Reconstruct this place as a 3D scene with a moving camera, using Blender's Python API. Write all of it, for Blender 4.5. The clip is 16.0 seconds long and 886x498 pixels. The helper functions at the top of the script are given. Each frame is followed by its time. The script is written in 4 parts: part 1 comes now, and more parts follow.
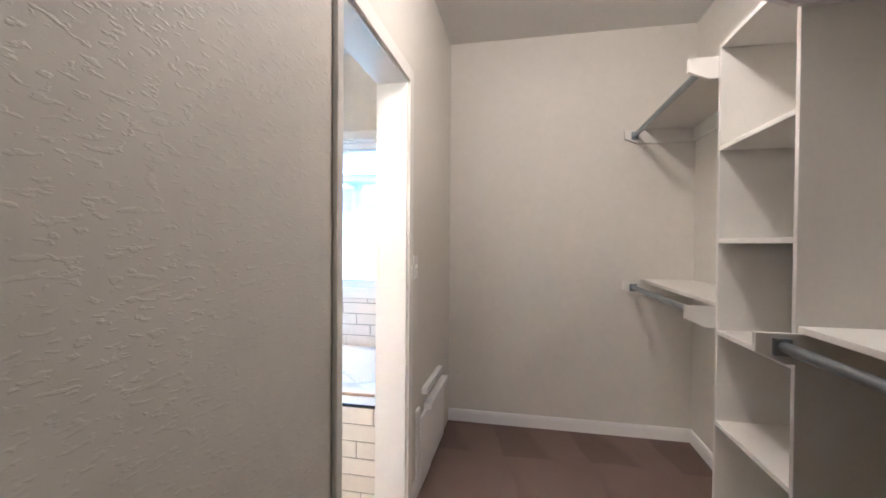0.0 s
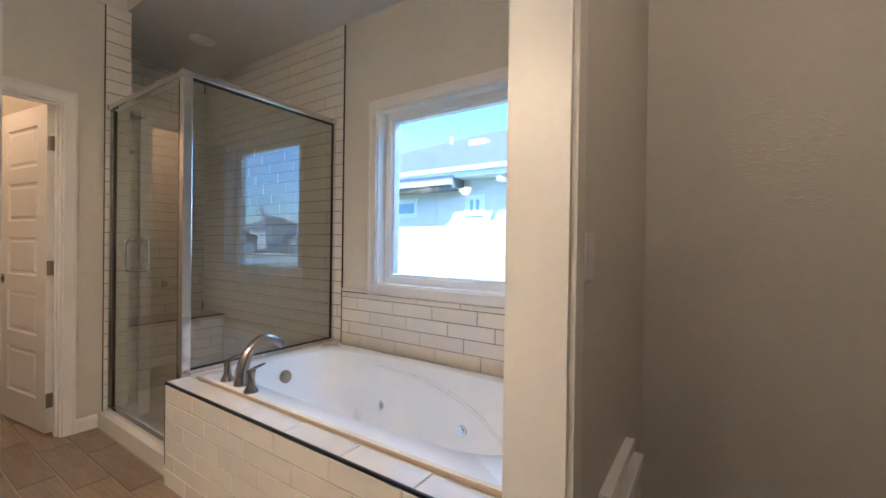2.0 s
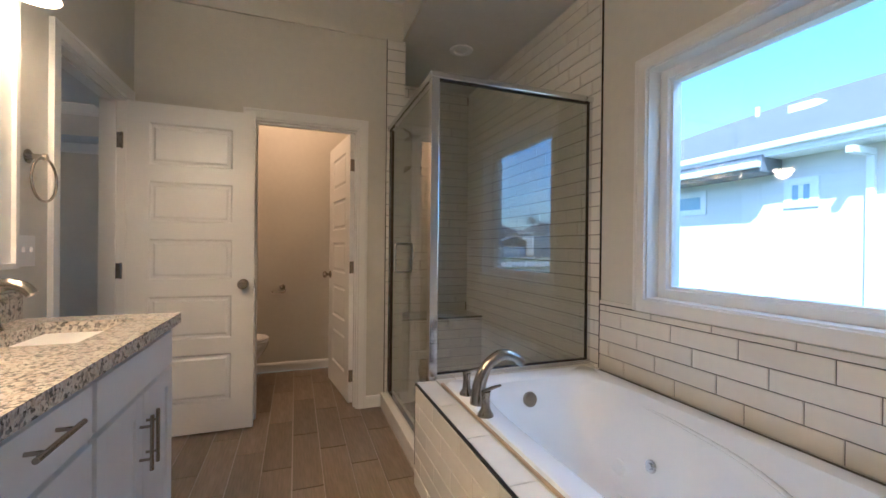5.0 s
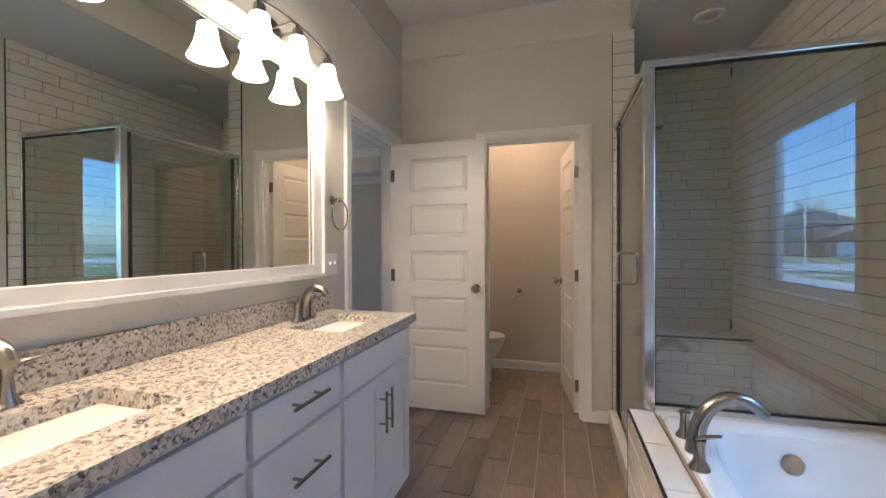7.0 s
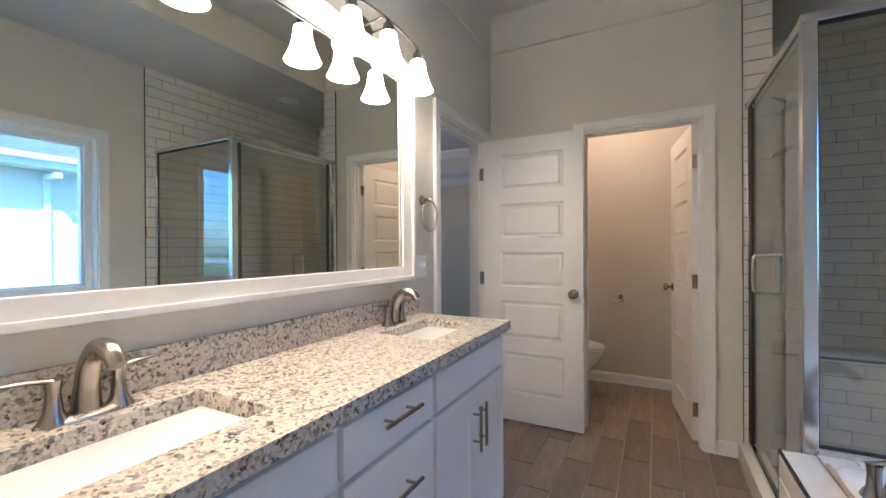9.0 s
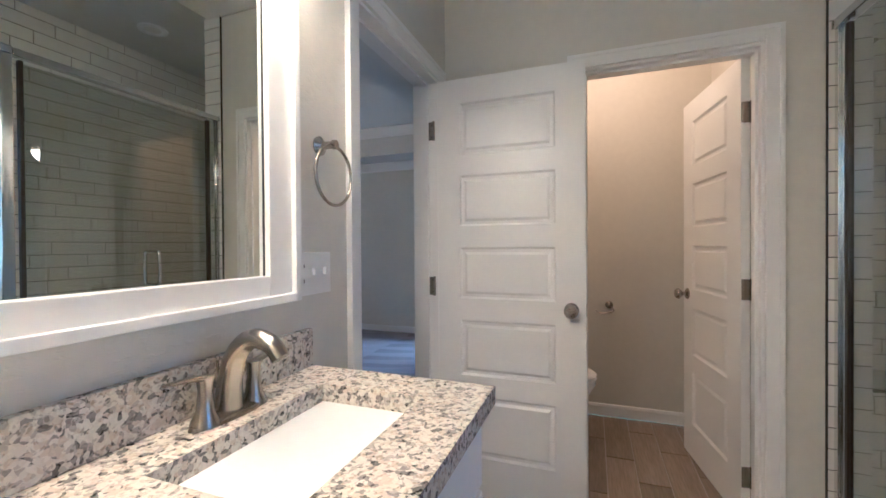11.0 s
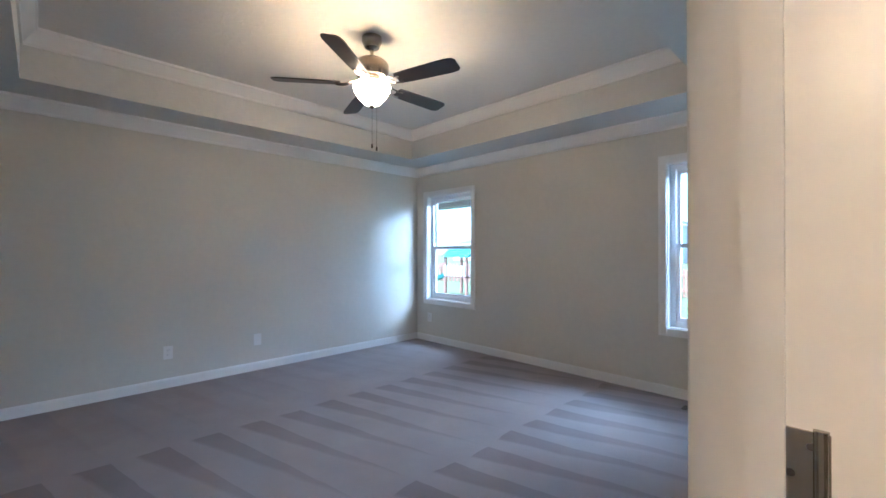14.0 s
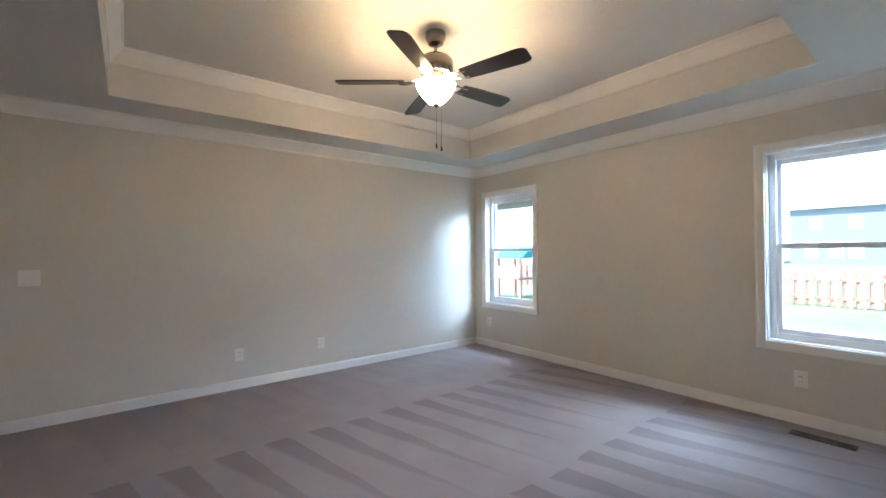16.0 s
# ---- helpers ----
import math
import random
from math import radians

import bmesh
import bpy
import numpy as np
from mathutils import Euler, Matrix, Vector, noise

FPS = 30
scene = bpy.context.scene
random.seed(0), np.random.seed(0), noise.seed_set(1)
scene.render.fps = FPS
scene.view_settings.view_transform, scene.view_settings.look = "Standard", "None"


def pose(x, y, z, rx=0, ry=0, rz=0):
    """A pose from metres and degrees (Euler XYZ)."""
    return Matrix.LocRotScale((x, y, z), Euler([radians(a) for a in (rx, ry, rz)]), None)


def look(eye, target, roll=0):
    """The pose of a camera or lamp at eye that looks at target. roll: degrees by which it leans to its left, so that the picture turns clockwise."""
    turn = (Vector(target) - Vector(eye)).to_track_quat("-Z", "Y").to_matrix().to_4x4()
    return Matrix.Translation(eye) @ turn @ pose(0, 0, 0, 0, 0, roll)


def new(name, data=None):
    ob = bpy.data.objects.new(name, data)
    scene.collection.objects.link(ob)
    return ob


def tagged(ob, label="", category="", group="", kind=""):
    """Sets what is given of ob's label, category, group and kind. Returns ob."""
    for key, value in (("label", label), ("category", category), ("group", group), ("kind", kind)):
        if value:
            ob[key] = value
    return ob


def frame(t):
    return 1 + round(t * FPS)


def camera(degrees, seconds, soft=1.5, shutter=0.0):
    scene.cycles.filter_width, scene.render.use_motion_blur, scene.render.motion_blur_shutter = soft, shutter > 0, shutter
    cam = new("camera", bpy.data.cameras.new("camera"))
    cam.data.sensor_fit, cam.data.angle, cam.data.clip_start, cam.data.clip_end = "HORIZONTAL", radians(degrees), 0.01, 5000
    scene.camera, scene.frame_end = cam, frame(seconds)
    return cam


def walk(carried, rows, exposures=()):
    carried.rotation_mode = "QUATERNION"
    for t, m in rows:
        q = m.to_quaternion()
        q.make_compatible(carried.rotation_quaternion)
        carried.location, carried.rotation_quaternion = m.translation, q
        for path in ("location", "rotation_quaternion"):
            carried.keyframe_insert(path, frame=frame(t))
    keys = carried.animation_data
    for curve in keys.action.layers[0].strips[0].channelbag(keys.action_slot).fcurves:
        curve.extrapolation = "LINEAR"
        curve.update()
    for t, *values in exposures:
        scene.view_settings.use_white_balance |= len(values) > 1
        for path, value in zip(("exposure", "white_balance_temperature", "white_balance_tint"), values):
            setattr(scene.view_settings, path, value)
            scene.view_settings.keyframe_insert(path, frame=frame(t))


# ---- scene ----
PATH = [
    (0, (0.328, -0.043, 1.299), (2.289, 0.35, 1.272), 0.4),
    (0.5, (0.655, -0.048, 1.273), (2.577, 0.504, 1.256), 0.4),
    (1, (0.943, 0.073, 1.231), (2.81, 0.792, 1.23), 0.5),
    (1.3, (1.046, 0.167, 1.218), (2.872, 0.983, 1.216), 0.4),
    (1.5, (1.133, 0.17, 1.21), (2.908, 1.091, 1.207), 0.7),
    (1.6, (1.179, 0.17, 1.197), (2.922, 1.151, 1.197), 0.7),
    (1.8, (1.246, 0.202, 1.195), (2.948, 1.252, 1.19), 0.7),
    (2, (1.271, 0.234, 1.2), (2.932, 1.348, 1.187), 0.8),
    (2.5, (1.362, 0.341, 1.186), (2.895, 1.626, 1.178), 0.8),
    (3, (1.449, 0.416, 1.182), (2.838, 1.855, 1.175), 0.7),
    (3.2, (1.468, 0.419, 1.178), (2.799, 1.912, 1.176), 0.8),
    (5.3, (1.649, 0.533, 1.194), (2.157, 2.467, 1.189), 0.3),
    (5.5, (1.677, 0.518, 1.204), (2.057, 2.481, 1.2), 0.1),
    (6, (1.728, 0.487, 1.247), (1.796, 2.486, 1.233), -0.0),
    (6.5, (1.821, 0.489, 1.252), (1.567, 2.472, 1.238), -0.1),
    (7, (1.876, 0.475, 1.257), (1.329, 2.399, 1.242), -0.2),
    (7.5, (1.906, 0.464, 1.261), (1.133, 2.309, 1.245), -0.2),
    (8, (1.909, 0.462, 1.264), (0.991, 2.239, 1.251), -0.3),
    (8.2, (1.902, 0.467, 1.262), (0.947, 2.224, 1.251), -0.3),
    (10.3, (1.498, 1.109, 1.251), (0.728, 2.955, 1.238), -0.4),
    (10.5, (1.469, 1.216, 1.242), (0.731, 3.075, 1.223), -0.4),
    (11, (1.384, 1.535, 1.234), (0.691, 3.411, 1.216), -0.4),
    (11.5, (1.317, 1.896, 1.223), (0.614, 3.768, 1.209), -0.3),
    (12, (1.266, 2.252, 1.228), (0.406, 4.057, 1.195), -0.4),
    (12.25, (1.196, 2.435, 1.227), (0.265, 4.208, 1.2), -0.3),
    (12.5, (1.069, 2.565, 1.226), (0.07, 4.298, 1.207), -0.2),
    (13, (0.922, 2.758, 1.215), (-0.249, 4.379, 1.212), -0.0),
    (13.5, (0.784, 2.856, 1.232), (-0.535, 4.36, 1.234), -0.1),
    (14, (0.663, 2.89, 1.252), (-0.757, 4.298, 1.262), -0.0),
    (14.5, (0.587, 2.9, 1.251), (-0.896, 4.243, 1.27), -0.2),
    (15, (0.54, 2.913, 1.255), (-0.977, 4.216, 1.276), -0.3),
    (15.5, (0.505, 2.913, 1.261), (-1.044, 4.178, 1.282), -0.4),
    (16, (0.473, 2.894, 1.273), (-1.107, 4.12, 1.289), -0.5),
]
cam = camera(94.9, 16.0, soft=1.6)
EXPOSURES = [(0, 2.95, 3800, 5), (0.8, 2.5, 3700, 3), (1.5, 1.9, 4200, 4), (3.0, 1.7, 4300, 4), (5.5, 1.6, 4300, 4), (7.0, 1.85, 4050, 4), (8.0, 1.95, 3900, 3), (11.0, 2.0, 3750, 3),
             (12.0, 2.2, 3650, 2), (12.6, 2.1, 3700, 1), (13.2, 2.25, 4050, 4), (14.0, 2.45, 4300, 4), (14.6, 2.65, 4550, 4), (16, 2.75, 4850, 4)]
walk(cam, [(t, look(eye, target, roll)) for t, eye, target, roll in PATH], EXPOSURES)

# ---- world, sun, lamps ----
SUN_EL, SUN_AZ = 48, 232          # degrees; azimuth clockwise from +y
SKY, SUN = 0.15, 4.0
world = bpy.data.worlds.new("sky")
scene.world = world
world.use_nodes = True
sky = world.node_tree.nodes.new("ShaderNodeTexSky")
sky.sky_type, sky.sun_disc = "NISHITA", False
sky.sun_elevation, sky.sun_rotation = radians(SUN_EL), radians(SUN_AZ)
world.node_tree.links.new(sky.outputs[0], world.node_tree.nodes["Background"].inputs[0])
world.node_tree.nodes["Background"].inputs[1].default_value = SKY


def lamp(name, kind, energy, colour, at, size=0.05, aim=None, tall=None):
    data = bpy.data.lights.new(name, kind)
    data.energy, data.color = energy, colour
    if kind == "SUN":
        data.angle = radians(0.5)
    elif kind == "AREA":
        data.size = size
        if tall:
            data.shape, data.size_y = "RECTANGLE", tall
    else:
        data.shadow_soft_size = size
    ob = new(name, data)
    ob.matrix_world = look(at, aim) if aim else Matrix.Translation(at)
    return ob


az, el = radians(SUN_AZ), radians(SUN_EL)
lamp("sun", "SUN", SUN, (1, 0.95, 0.87), Vector((math.sin(az) * math.cos(el), math.cos(az) * math.cos(el), math.sin(el))) * 60, aim=(0, 0, 0))
WARM = (1.0, 0.55, 0.24)
VANITY_W, TOILET_W, CLOSET_W, FAN_W = 2.1, 5.0, 6.8, 48.0
lamp("toilet_room_lamp", "POINT", TOILET_W, (1.0, 0.48, 0.19), (1.45, 4.0, 2.5), 0.12)
lamp("closet_lamp", "POINT", CLOSET_W, (1.0, 0.59, 0.30), (1.6, -0.22, 2.62), 0.07)
# added fill lamps boosting the sky, over the heads of the two bedroom windows and the bath window
lamp("window_sky_light", "AREA", 20.0, (0.88, 0.94, 1.0), (-2.7, 8.0, 2.95), 2.2, (-2.6, 4.2, 0.6), 0.7)
lamp("window_sky_light", "AREA", 140.0, (0.88, 0.94, 1.0), (2.2, 9.5, 3.3), 3.4, (-1.6, 4.4, 0.8), 0.9)
lamp("window_sky_light", "AREA", 10.0, (0.85, 0.93, 1.0), (4.3, 1.56, 2.95), 1.6, (1.3, 1.9, 0.6), 0.6)


# ---- materials ----
def material(name, col, rough=0.5, metal=0.0, var=0.06, scale=3.0, fine=60.0, bump=0.0, bscale=150.0, dist=0.002, rand=0.0, stretch=(1, 1, 1)):
    m = bpy.data.materials.new(name)
    m.use_nodes = True
    nt = m.node_tree
    n, ln = nt.nodes, nt.links
    b = n["Principled BSDF"]
    b.inputs["Roughness"].default_value, b.inputs["Metallic"].default_value = rough, metal
    tc, mp = n.new("ShaderNodeTexCoord"), n.new("ShaderNodeMapping")
    mp.inputs["Scale"].default_value = stretch
    ln.new(tc.outputs["Object"], mp.inputs[0])
    n1, n2 = n.new("ShaderNodeTexNoise"), n.new("ShaderNodeTexNoise")
    n1.inputs["Scale"].default_value, n2.inputs["Scale"].default_value = scale, fine
    n1.inputs["Detail"].default_value = 5
    add = n.new("ShaderNodeMath")
    add.operation = "ADD"
    ln.new(mp.outputs[0], n1.inputs[0]), ln.new(mp.outputs[0], n2.inputs[0])
    ln.new(n1.outputs[0], add.inputs[0]), ln.new(n2.outputs[0], add.inputs[1])
    rng = n.new("ShaderNodeMapRange")
    rng.inputs[1].default_value, rng.inputs[2].default_value = 0.6, 1.4
    rng.inputs[3].default_value, rng.inputs[4].default_value = 1 - var, 1 + var
    ln.new(add.outputs[0], rng.inputs[0])
    val = rng.outputs[0]
    if rand:
        oi, r2, mul = n.new("ShaderNodeObjectInfo"), n.new("ShaderNodeMapRange"), n.new("ShaderNodeMath")
        r2.inputs[3].default_value, r2.inputs[4].default_value = 1 - rand, 1 + rand
        mul.operation = "MULTIPLY"
        ln.new(oi.outputs["Random"], r2.inputs[0])
        ln.new(val, mul.inputs[0]), ln.new(r2.outputs[0], mul.inputs[1])
        val = mul.outputs[0]
    vm = n.new("ShaderNodeVectorMath")
    vm.operation = "SCALE"
    vm.inputs[0].default_value = col
    ln.new(val, vm.inputs["Scale"])
    ln.new(vm.outputs[0], b.inputs["Base Color"])
    if bump:
        n3, bp = n.new("ShaderNodeTexNoise"), n.new("ShaderNodeBump")
        n3.inputs["Scale"].default_value, n3.inputs["Detail"].default_value = bscale, 4
        bp.inputs["Strength"].default_value, bp.inputs["Distance"].default_value = bump, dist
        ln.new(mp.outputs[0], n3.inputs[0]), ln.new(n3.outputs[0], bp.inputs["Height"])
        ln.new(bp.outputs[0], b.inputs["Normal"])
    return m


def knockdown(name, col, strength=0.5, scale=38.0):
    """Painted drywall with flattened splatter texture."""
    m = material(name, col, 0.55, var=0.035, scale=1.2, fine=25)
    n, ln = m.node_tree.nodes, m.node_tree.links
    tc, mp = n.new("ShaderNodeTexCoord"), n.new("ShaderNodeMapping")
    mp.inputs["Scale"].default_value = (0.5, 0.5, 1.35)
    big, small, ramp = n.new("ShaderNodeTexNoise"), n.new("ShaderNodeTexNoise"), n.new("ShaderNodeValToRGB")
    big.inputs["Scale"].default_value, big.inputs["Detail"].default_value, big.inputs["Distortion"].default_value = scale, 2.5, 0.35
    small.inputs["Scale"].default_value = scale * 7
    ramp.color_ramp.elements[0].position, ramp.color_ramp.elements[1].position = 0.56, 0.64
    mix, bp = n.new("ShaderNodeMath"), n.new("ShaderNodeBump")
    mix.operation, mix.inputs[1].default_value = "MULTIPLY_ADD", 0.12
    ln.new(tc.outputs["Object"], mp.inputs[0])
    ln.new(mp.outputs[0], big.inputs[0]), ln.new(mp.outputs[0], small.inputs[0])
    ln.new(big.outputs[0], ramp.inputs[0])
    ln.new(small.outputs[0], mix.inputs[0]), ln.new(ramp.outputs[0], mix.inputs[2])
    bp.inputs["Strength"].default_value, bp.inputs["Distance"].default_value = strength, 0.0025
    ln.new(mix.outputs[0], bp.inputs["Height"])
    ln.new(bp.outputs[0], n["Principled BSDF"].inputs["Normal"])
    return m


def granite():
    m = material("granite", (1, 1, 1), 0.16)
    n, ln = m.node_tree.nodes, m.node_tree.links
    tc = n.new("ShaderNodeTexCoord")
    warp, vor, vor2 = n.new("ShaderNodeTexNoise"), n.new("ShaderNodeTexVoronoi"), n.new("ShaderNodeTexVoronoi")
    warp.inputs["Scale"].default_value = 45
    off = n.new("ShaderNodeVectorMath")
    off.operation, off.inputs["Scale"].default_value = "SCALE", 0.02
    add = n.new("ShaderNodeVectorMath")
    ln.new(tc.outputs["Object"], warp.inputs[0])
    ln.new(warp.outputs["Color"], off.inputs[0])
    ln.new(tc.outputs["Object"], add.inputs[0]), ln.new(off.outputs[0], add.inputs[1])
    vor.inputs["Scale"].default_value, vor2.inputs["Scale"].default_value = 120, 240
    ln.new(add.outputs[0], vor.inputs[0]), ln.new(add.outputs[0], vor2.inputs[0])
    ramps = []
    for v, stops in ((vor, ((0, (0.018, 0.016, 0.018)), (0.09, (0.15, 0.135, 0.13)), (0.21, (0.36, 0.32, 0.28)), (0.34, (0.68, 0.63, 0.54)), (0.80, (0.56, 0.47, 0.37)))),
                     (vor2, ((0, (0.05, 0.045, 0.045)), (0.14, (0.6, 0.57, 0.52)), (0.5, (0.76, 0.71, 0.63)), (0.85, (0.5, 0.45, 0.4))))):
        sep, ramp = n.new("ShaderNodeSeparateColor"), n.new("ShaderNodeValToRGB")
        ramp.color_ramp.interpolation = "CONSTANT"
        while len(ramp.color_ramp.elements) < len(stops):
            ramp.color_ramp.elements.new(1)
        for e, (p, c) in zip(ramp.color_ramp.elements, stops):
            e.position, e.color = p, (*c, 1)
        ln.new(v.outputs["Color"], sep.inputs[0]), ln.new(sep.outputs[0], ramp.inputs[0])
        ramps.append(ramp)
    mix = n.new("ShaderNodeMix")
    mix.data_type, mix.inputs[0].default_value = "RGBA", 0.3
    ln.new(ramps[0].outputs[0], mix.inputs[6]), ln.new(ramps[1].outputs[0], mix.inputs[7])
    ln.new(mix.outputs[2], n["Principled BSDF"].inputs["Base Color"])
    return m


def carpet(name, light, dark, angle, period, start=0.0):
    """Cut pile with the wedge marks that a vacuum cleaner leaves."""
    m = material(name, light, 0.95, var=0.1, scale=4, fine=300, bump=0.9, bscale=420, dist=0.006)
    n, ln = m.node_tree.nodes, m.node_tree.links
    tc, mp, sep = n.new("ShaderNodeTexCoord"), n.new("ShaderNodeMapping"), n.new("ShaderNodeSeparateXYZ")
    mp.inputs["Rotation"].default_value = (0, 0, radians(angle))
    ln.new(tc.outputs["Object"], mp.inputs[0]), ln.new(mp.outputs[0], sep.inputs[0])

    def op(kind, a, b=None, c=None):
        q = n.new("ShaderNodeMath")
        q.operation = kind
        for k, v in enumerate((a, b, c)):
            if v is None:
                continue
            if isinstance(v, (int, float)):
                q.inputs[k].default_value = v
            else:
                ln.new(v, q.inputs[k])
        return q.outputs[0]
    noi = n.new("ShaderNodeTexNoise")
    noi.inputs["Scale"].default_value, noi.inputs["Detail"].default_value = 2.2, 3
    ln.new(mp.outputs[0], noi.inputs[0])
    wob = op("MULTIPLY", op("SUBTRACT", noi.outputs[0], 0.5), 0.22)
    across = op("ADD", sep.outputs["Y"], start)
    row = op("FRACT", op("ADD", op("DIVIDE", across, 1.42), op("MULTIPLY", wob, 0.5)))
    saw = op("FRACT", op("ADD", op("DIVIDE", op("MULTIPLY_ADD", across, 0.2, sep.outputs["X"]), period), wob))
    edge = op("SUBTRACT", op("MULTIPLY", op("SUBTRACT", 1.02, row), 0.62), saw)
    wedge = op("MINIMUM", op("MAXIMUM", op("MULTIPLY", edge, 9.0), 0.0), 1.0)
    # the strip along the first wall is brushed one way only
    swept = op("MULTIPLY_ADD", op("GREATER_THAN", across, 0.0), 0.75, 0.25)
    fade = op("MULTIPLY_ADD", row, -0.35, 0.62)
    soft = op("ADD", op("MULTIPLY", op("MULTIPLY", wedge, fade), swept), op("MULTIPLY", noi.outputs[0], 0.5))
    mix = n.new("ShaderNodeMix")
    mix.data_type = "RGBA"
    mix.inputs[6].default_value, mix.inputs[7].default_value = (*light, 1), (*dark, 1)
    ln.new(soft, mix.inputs[0])
    old = [q for q in n if q.bl_idname == "ShaderNodeVectorMath" and q.operation == "SCALE"][0]
    ln.new(mix.outputs[2], old.inputs[0])
    return m


def glowing(name, col, strength, rough=0.4):
    m = material(name, (0.9, 0.85, 0.75), rough)
    b = m.node_tree.nodes["Principled BSDF"]
    b.inputs["Emission Color"].default_value, b.inputs["Emission Strength"].default_value = (*col, 1), strength
    return m


def clear(name, tint, rough=0.0, ior=1.5):
    m = material(name, tint, rough, var=0.0)
    b = m.node_tree.nodes["Principled BSDF"]
    b.inputs["Transmission Weight"].default_value, b.inputs["IOR"].default_value = 1.0, ior
    return m


PAINT = knockdown("wall_paint", (0.64, 0.615, 0.54), 0.24, 84.0)
CEIL = knockdown("ceiling_paint", (0.66, 0.65, 0.61), 0.3)
WHITE = material("white_trim_paint", (0.80, 0.79, 0.76), 0.32, var=0.02, bump=0.08, bscale=60)
CAB = material("cabinet_paint", (0.82, 0.82, 0.81), 0.3, var=0.02, bump=0.06, bscale=40)
SHELF_SHADED_TRIM = material("shelf_and_shaded_trim_paint", (0.72, 0.70, 0.64), 0.4, var=0.03, bump=0.1, bscale=60)
TILE = material("glazed_tile", (0.76, 0.73, 0.66), 0.12, var=0.03, scale=6, fine=30, bump=0.12, bscale=14, dist=0.003, rand=0.03)
GROUT = material("grey_grout", (0.11, 0.10, 0.092), 0.9, var=0.15, bump=0.4, bscale=300)
PLANK = material("wood_look_tile", (0.235, 0.18, 0.13), 0.38, var=0.32, scale=2.5, fine=14, bump=0.15, bscale=20, dist=0.002, rand=0.22, stretch=(9, 0.7, 1))
FLOOR_GROUT = material("floor_grout", (0.46, 0.40, 0.33), 0.9, var=0.15)
GRANITE = granite()
NICKEL = material("brushed_nickel", (0.36, 0.325, 0.28), 0.25, 1.0, var=0.05)
CHROME = material("satin_chrome", (0.72, 0.72, 0.72), 0.18, 1.0, var=0.03)
BLACK = material("black_edge_trim", (0.02, 0.02, 0.022), 0.4, 0.3)
BRONZE = material("aged_bronze", (0.09, 0.075, 0.065), 0.4, 0.8)
STEEL = material("closet_rod_steel", (0.33, 0.36, 0.39), 0.3, 1.0)
ACRYLIC = material("white_acrylic", (0.84, 0.85, 0.86), 0.1, var=0.01)
PORCELAIN = material("porcelain", (0.86, 0.85, 0.83), 0.07, var=0.01)
VINYL = material("white_vinyl", (0.82, 0.83, 0.84), 0.35, var=0.02)
PLASTIC = material("white_plastic", (0.80, 0.79, 0.76), 0.35, var=0.01)
SLOT = material("dark_slot", (0.03, 0.03, 0.03), 0.6)
GLASS = clear("window_glass", (0.97, 0.98, 0.98))
TINT = clear("shower_glass", (0.74, 0.77, 0.71), ior=1.95)
MIRROR = material("mirror_silver", (0.80, 0.83, 0.79), 0.0, 1.0, var=0.0)
SHADE = glowing("lit_frosted_glass", (1.0, 0.60, 0.27), 5.0)
BOWL = glowing("lit_bowl_glass", (1.0, 0.58, 0.26), 12.0)
CARPET = carpet("bedroom_carpet", (0.35, 0.31, 0.30), (0.215, 0.187, 0.185), 90, 0.29, 2.41)
CARPET2 = carpet("closet_carpet", (0.215, 0.15, 0.12), (0.15, 0.104, 0.083), 90, 0.5)
BLADE = material("espresso_blade", (0.022, 0.016, 0.014), 0.4, var=0.3, stretch=(1, 12, 1))
CAULK = material("tan_caulk", (0.42, 0.32, 0.22), 0.7)
GRASS = material("lawn", (0.14, 0.16, 0.055), 0.9, var=0.3, scale=0.6, fine=20, bump=0.5, bscale=60, dist=0.03)
SIDING = material("pale_siding", (0.74, 0.72, 0.69), 0.8, var=0.04)
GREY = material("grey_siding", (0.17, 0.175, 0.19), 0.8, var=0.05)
SHINGLE = material("asphalt_shingle", (0.15, 0.143, 0.135), 0.9, var=0.25, scale=1.5, fine=18, bump=0.6, bscale=14, dist=0.02, stretch=(1, 3, 3))
CEDAR = material("cedar_fence", (0.33, 0.165, 0.11), 0.8, var=0.2, scale=2, rand=0.15, stretch=(6, 6, 0.7))
ROAD = material("concrete_road", (0.42, 0.41, 0.39), 0.9, var=0.1)
GREEN = material("green_canvas", (0.03, 0.18, 0.15), 0.7)
BARK = material("bark", (0.16, 0.12, 0.09), 0.9, var=0.3, bump=0.5, bscale=30)
TWIG = material("bare_twigs", (0.20, 0.15, 0.11), 0.9, var=0.3)
DARKGLASS = material("far_window_glass", (0.34, 0.44, 0.54), 0.1, var=0.1)


# ---- building helpers ----
def box(bm, x0, x1, y0, y1, z0, z1, bev=0.0):
    v = [bm.verts.new((x, y, z)) for x in (x0, x1) for y in (y0, y1) for z in (z0, z1)]
    f = [bm.faces.new([v[i] for i in q]) for q in ((0, 1, 3, 2), (4, 6, 7, 5), (0, 4, 5, 1), (2, 3, 7, 6), (0, 2, 6, 4), (1, 5, 7, 3))]
    if bev:
        edges = list({e for q in f for e in q.edges})
        bmesh.ops.bevel(bm, geom=edges, offset=bev, segments=2, affect="EDGES", profile=0.6)
    return bm


def B(*boxes, bev=0.0):
    bm = bmesh.new()
    for b in boxes:
        box(bm, *b, bev=bev)
    return bm


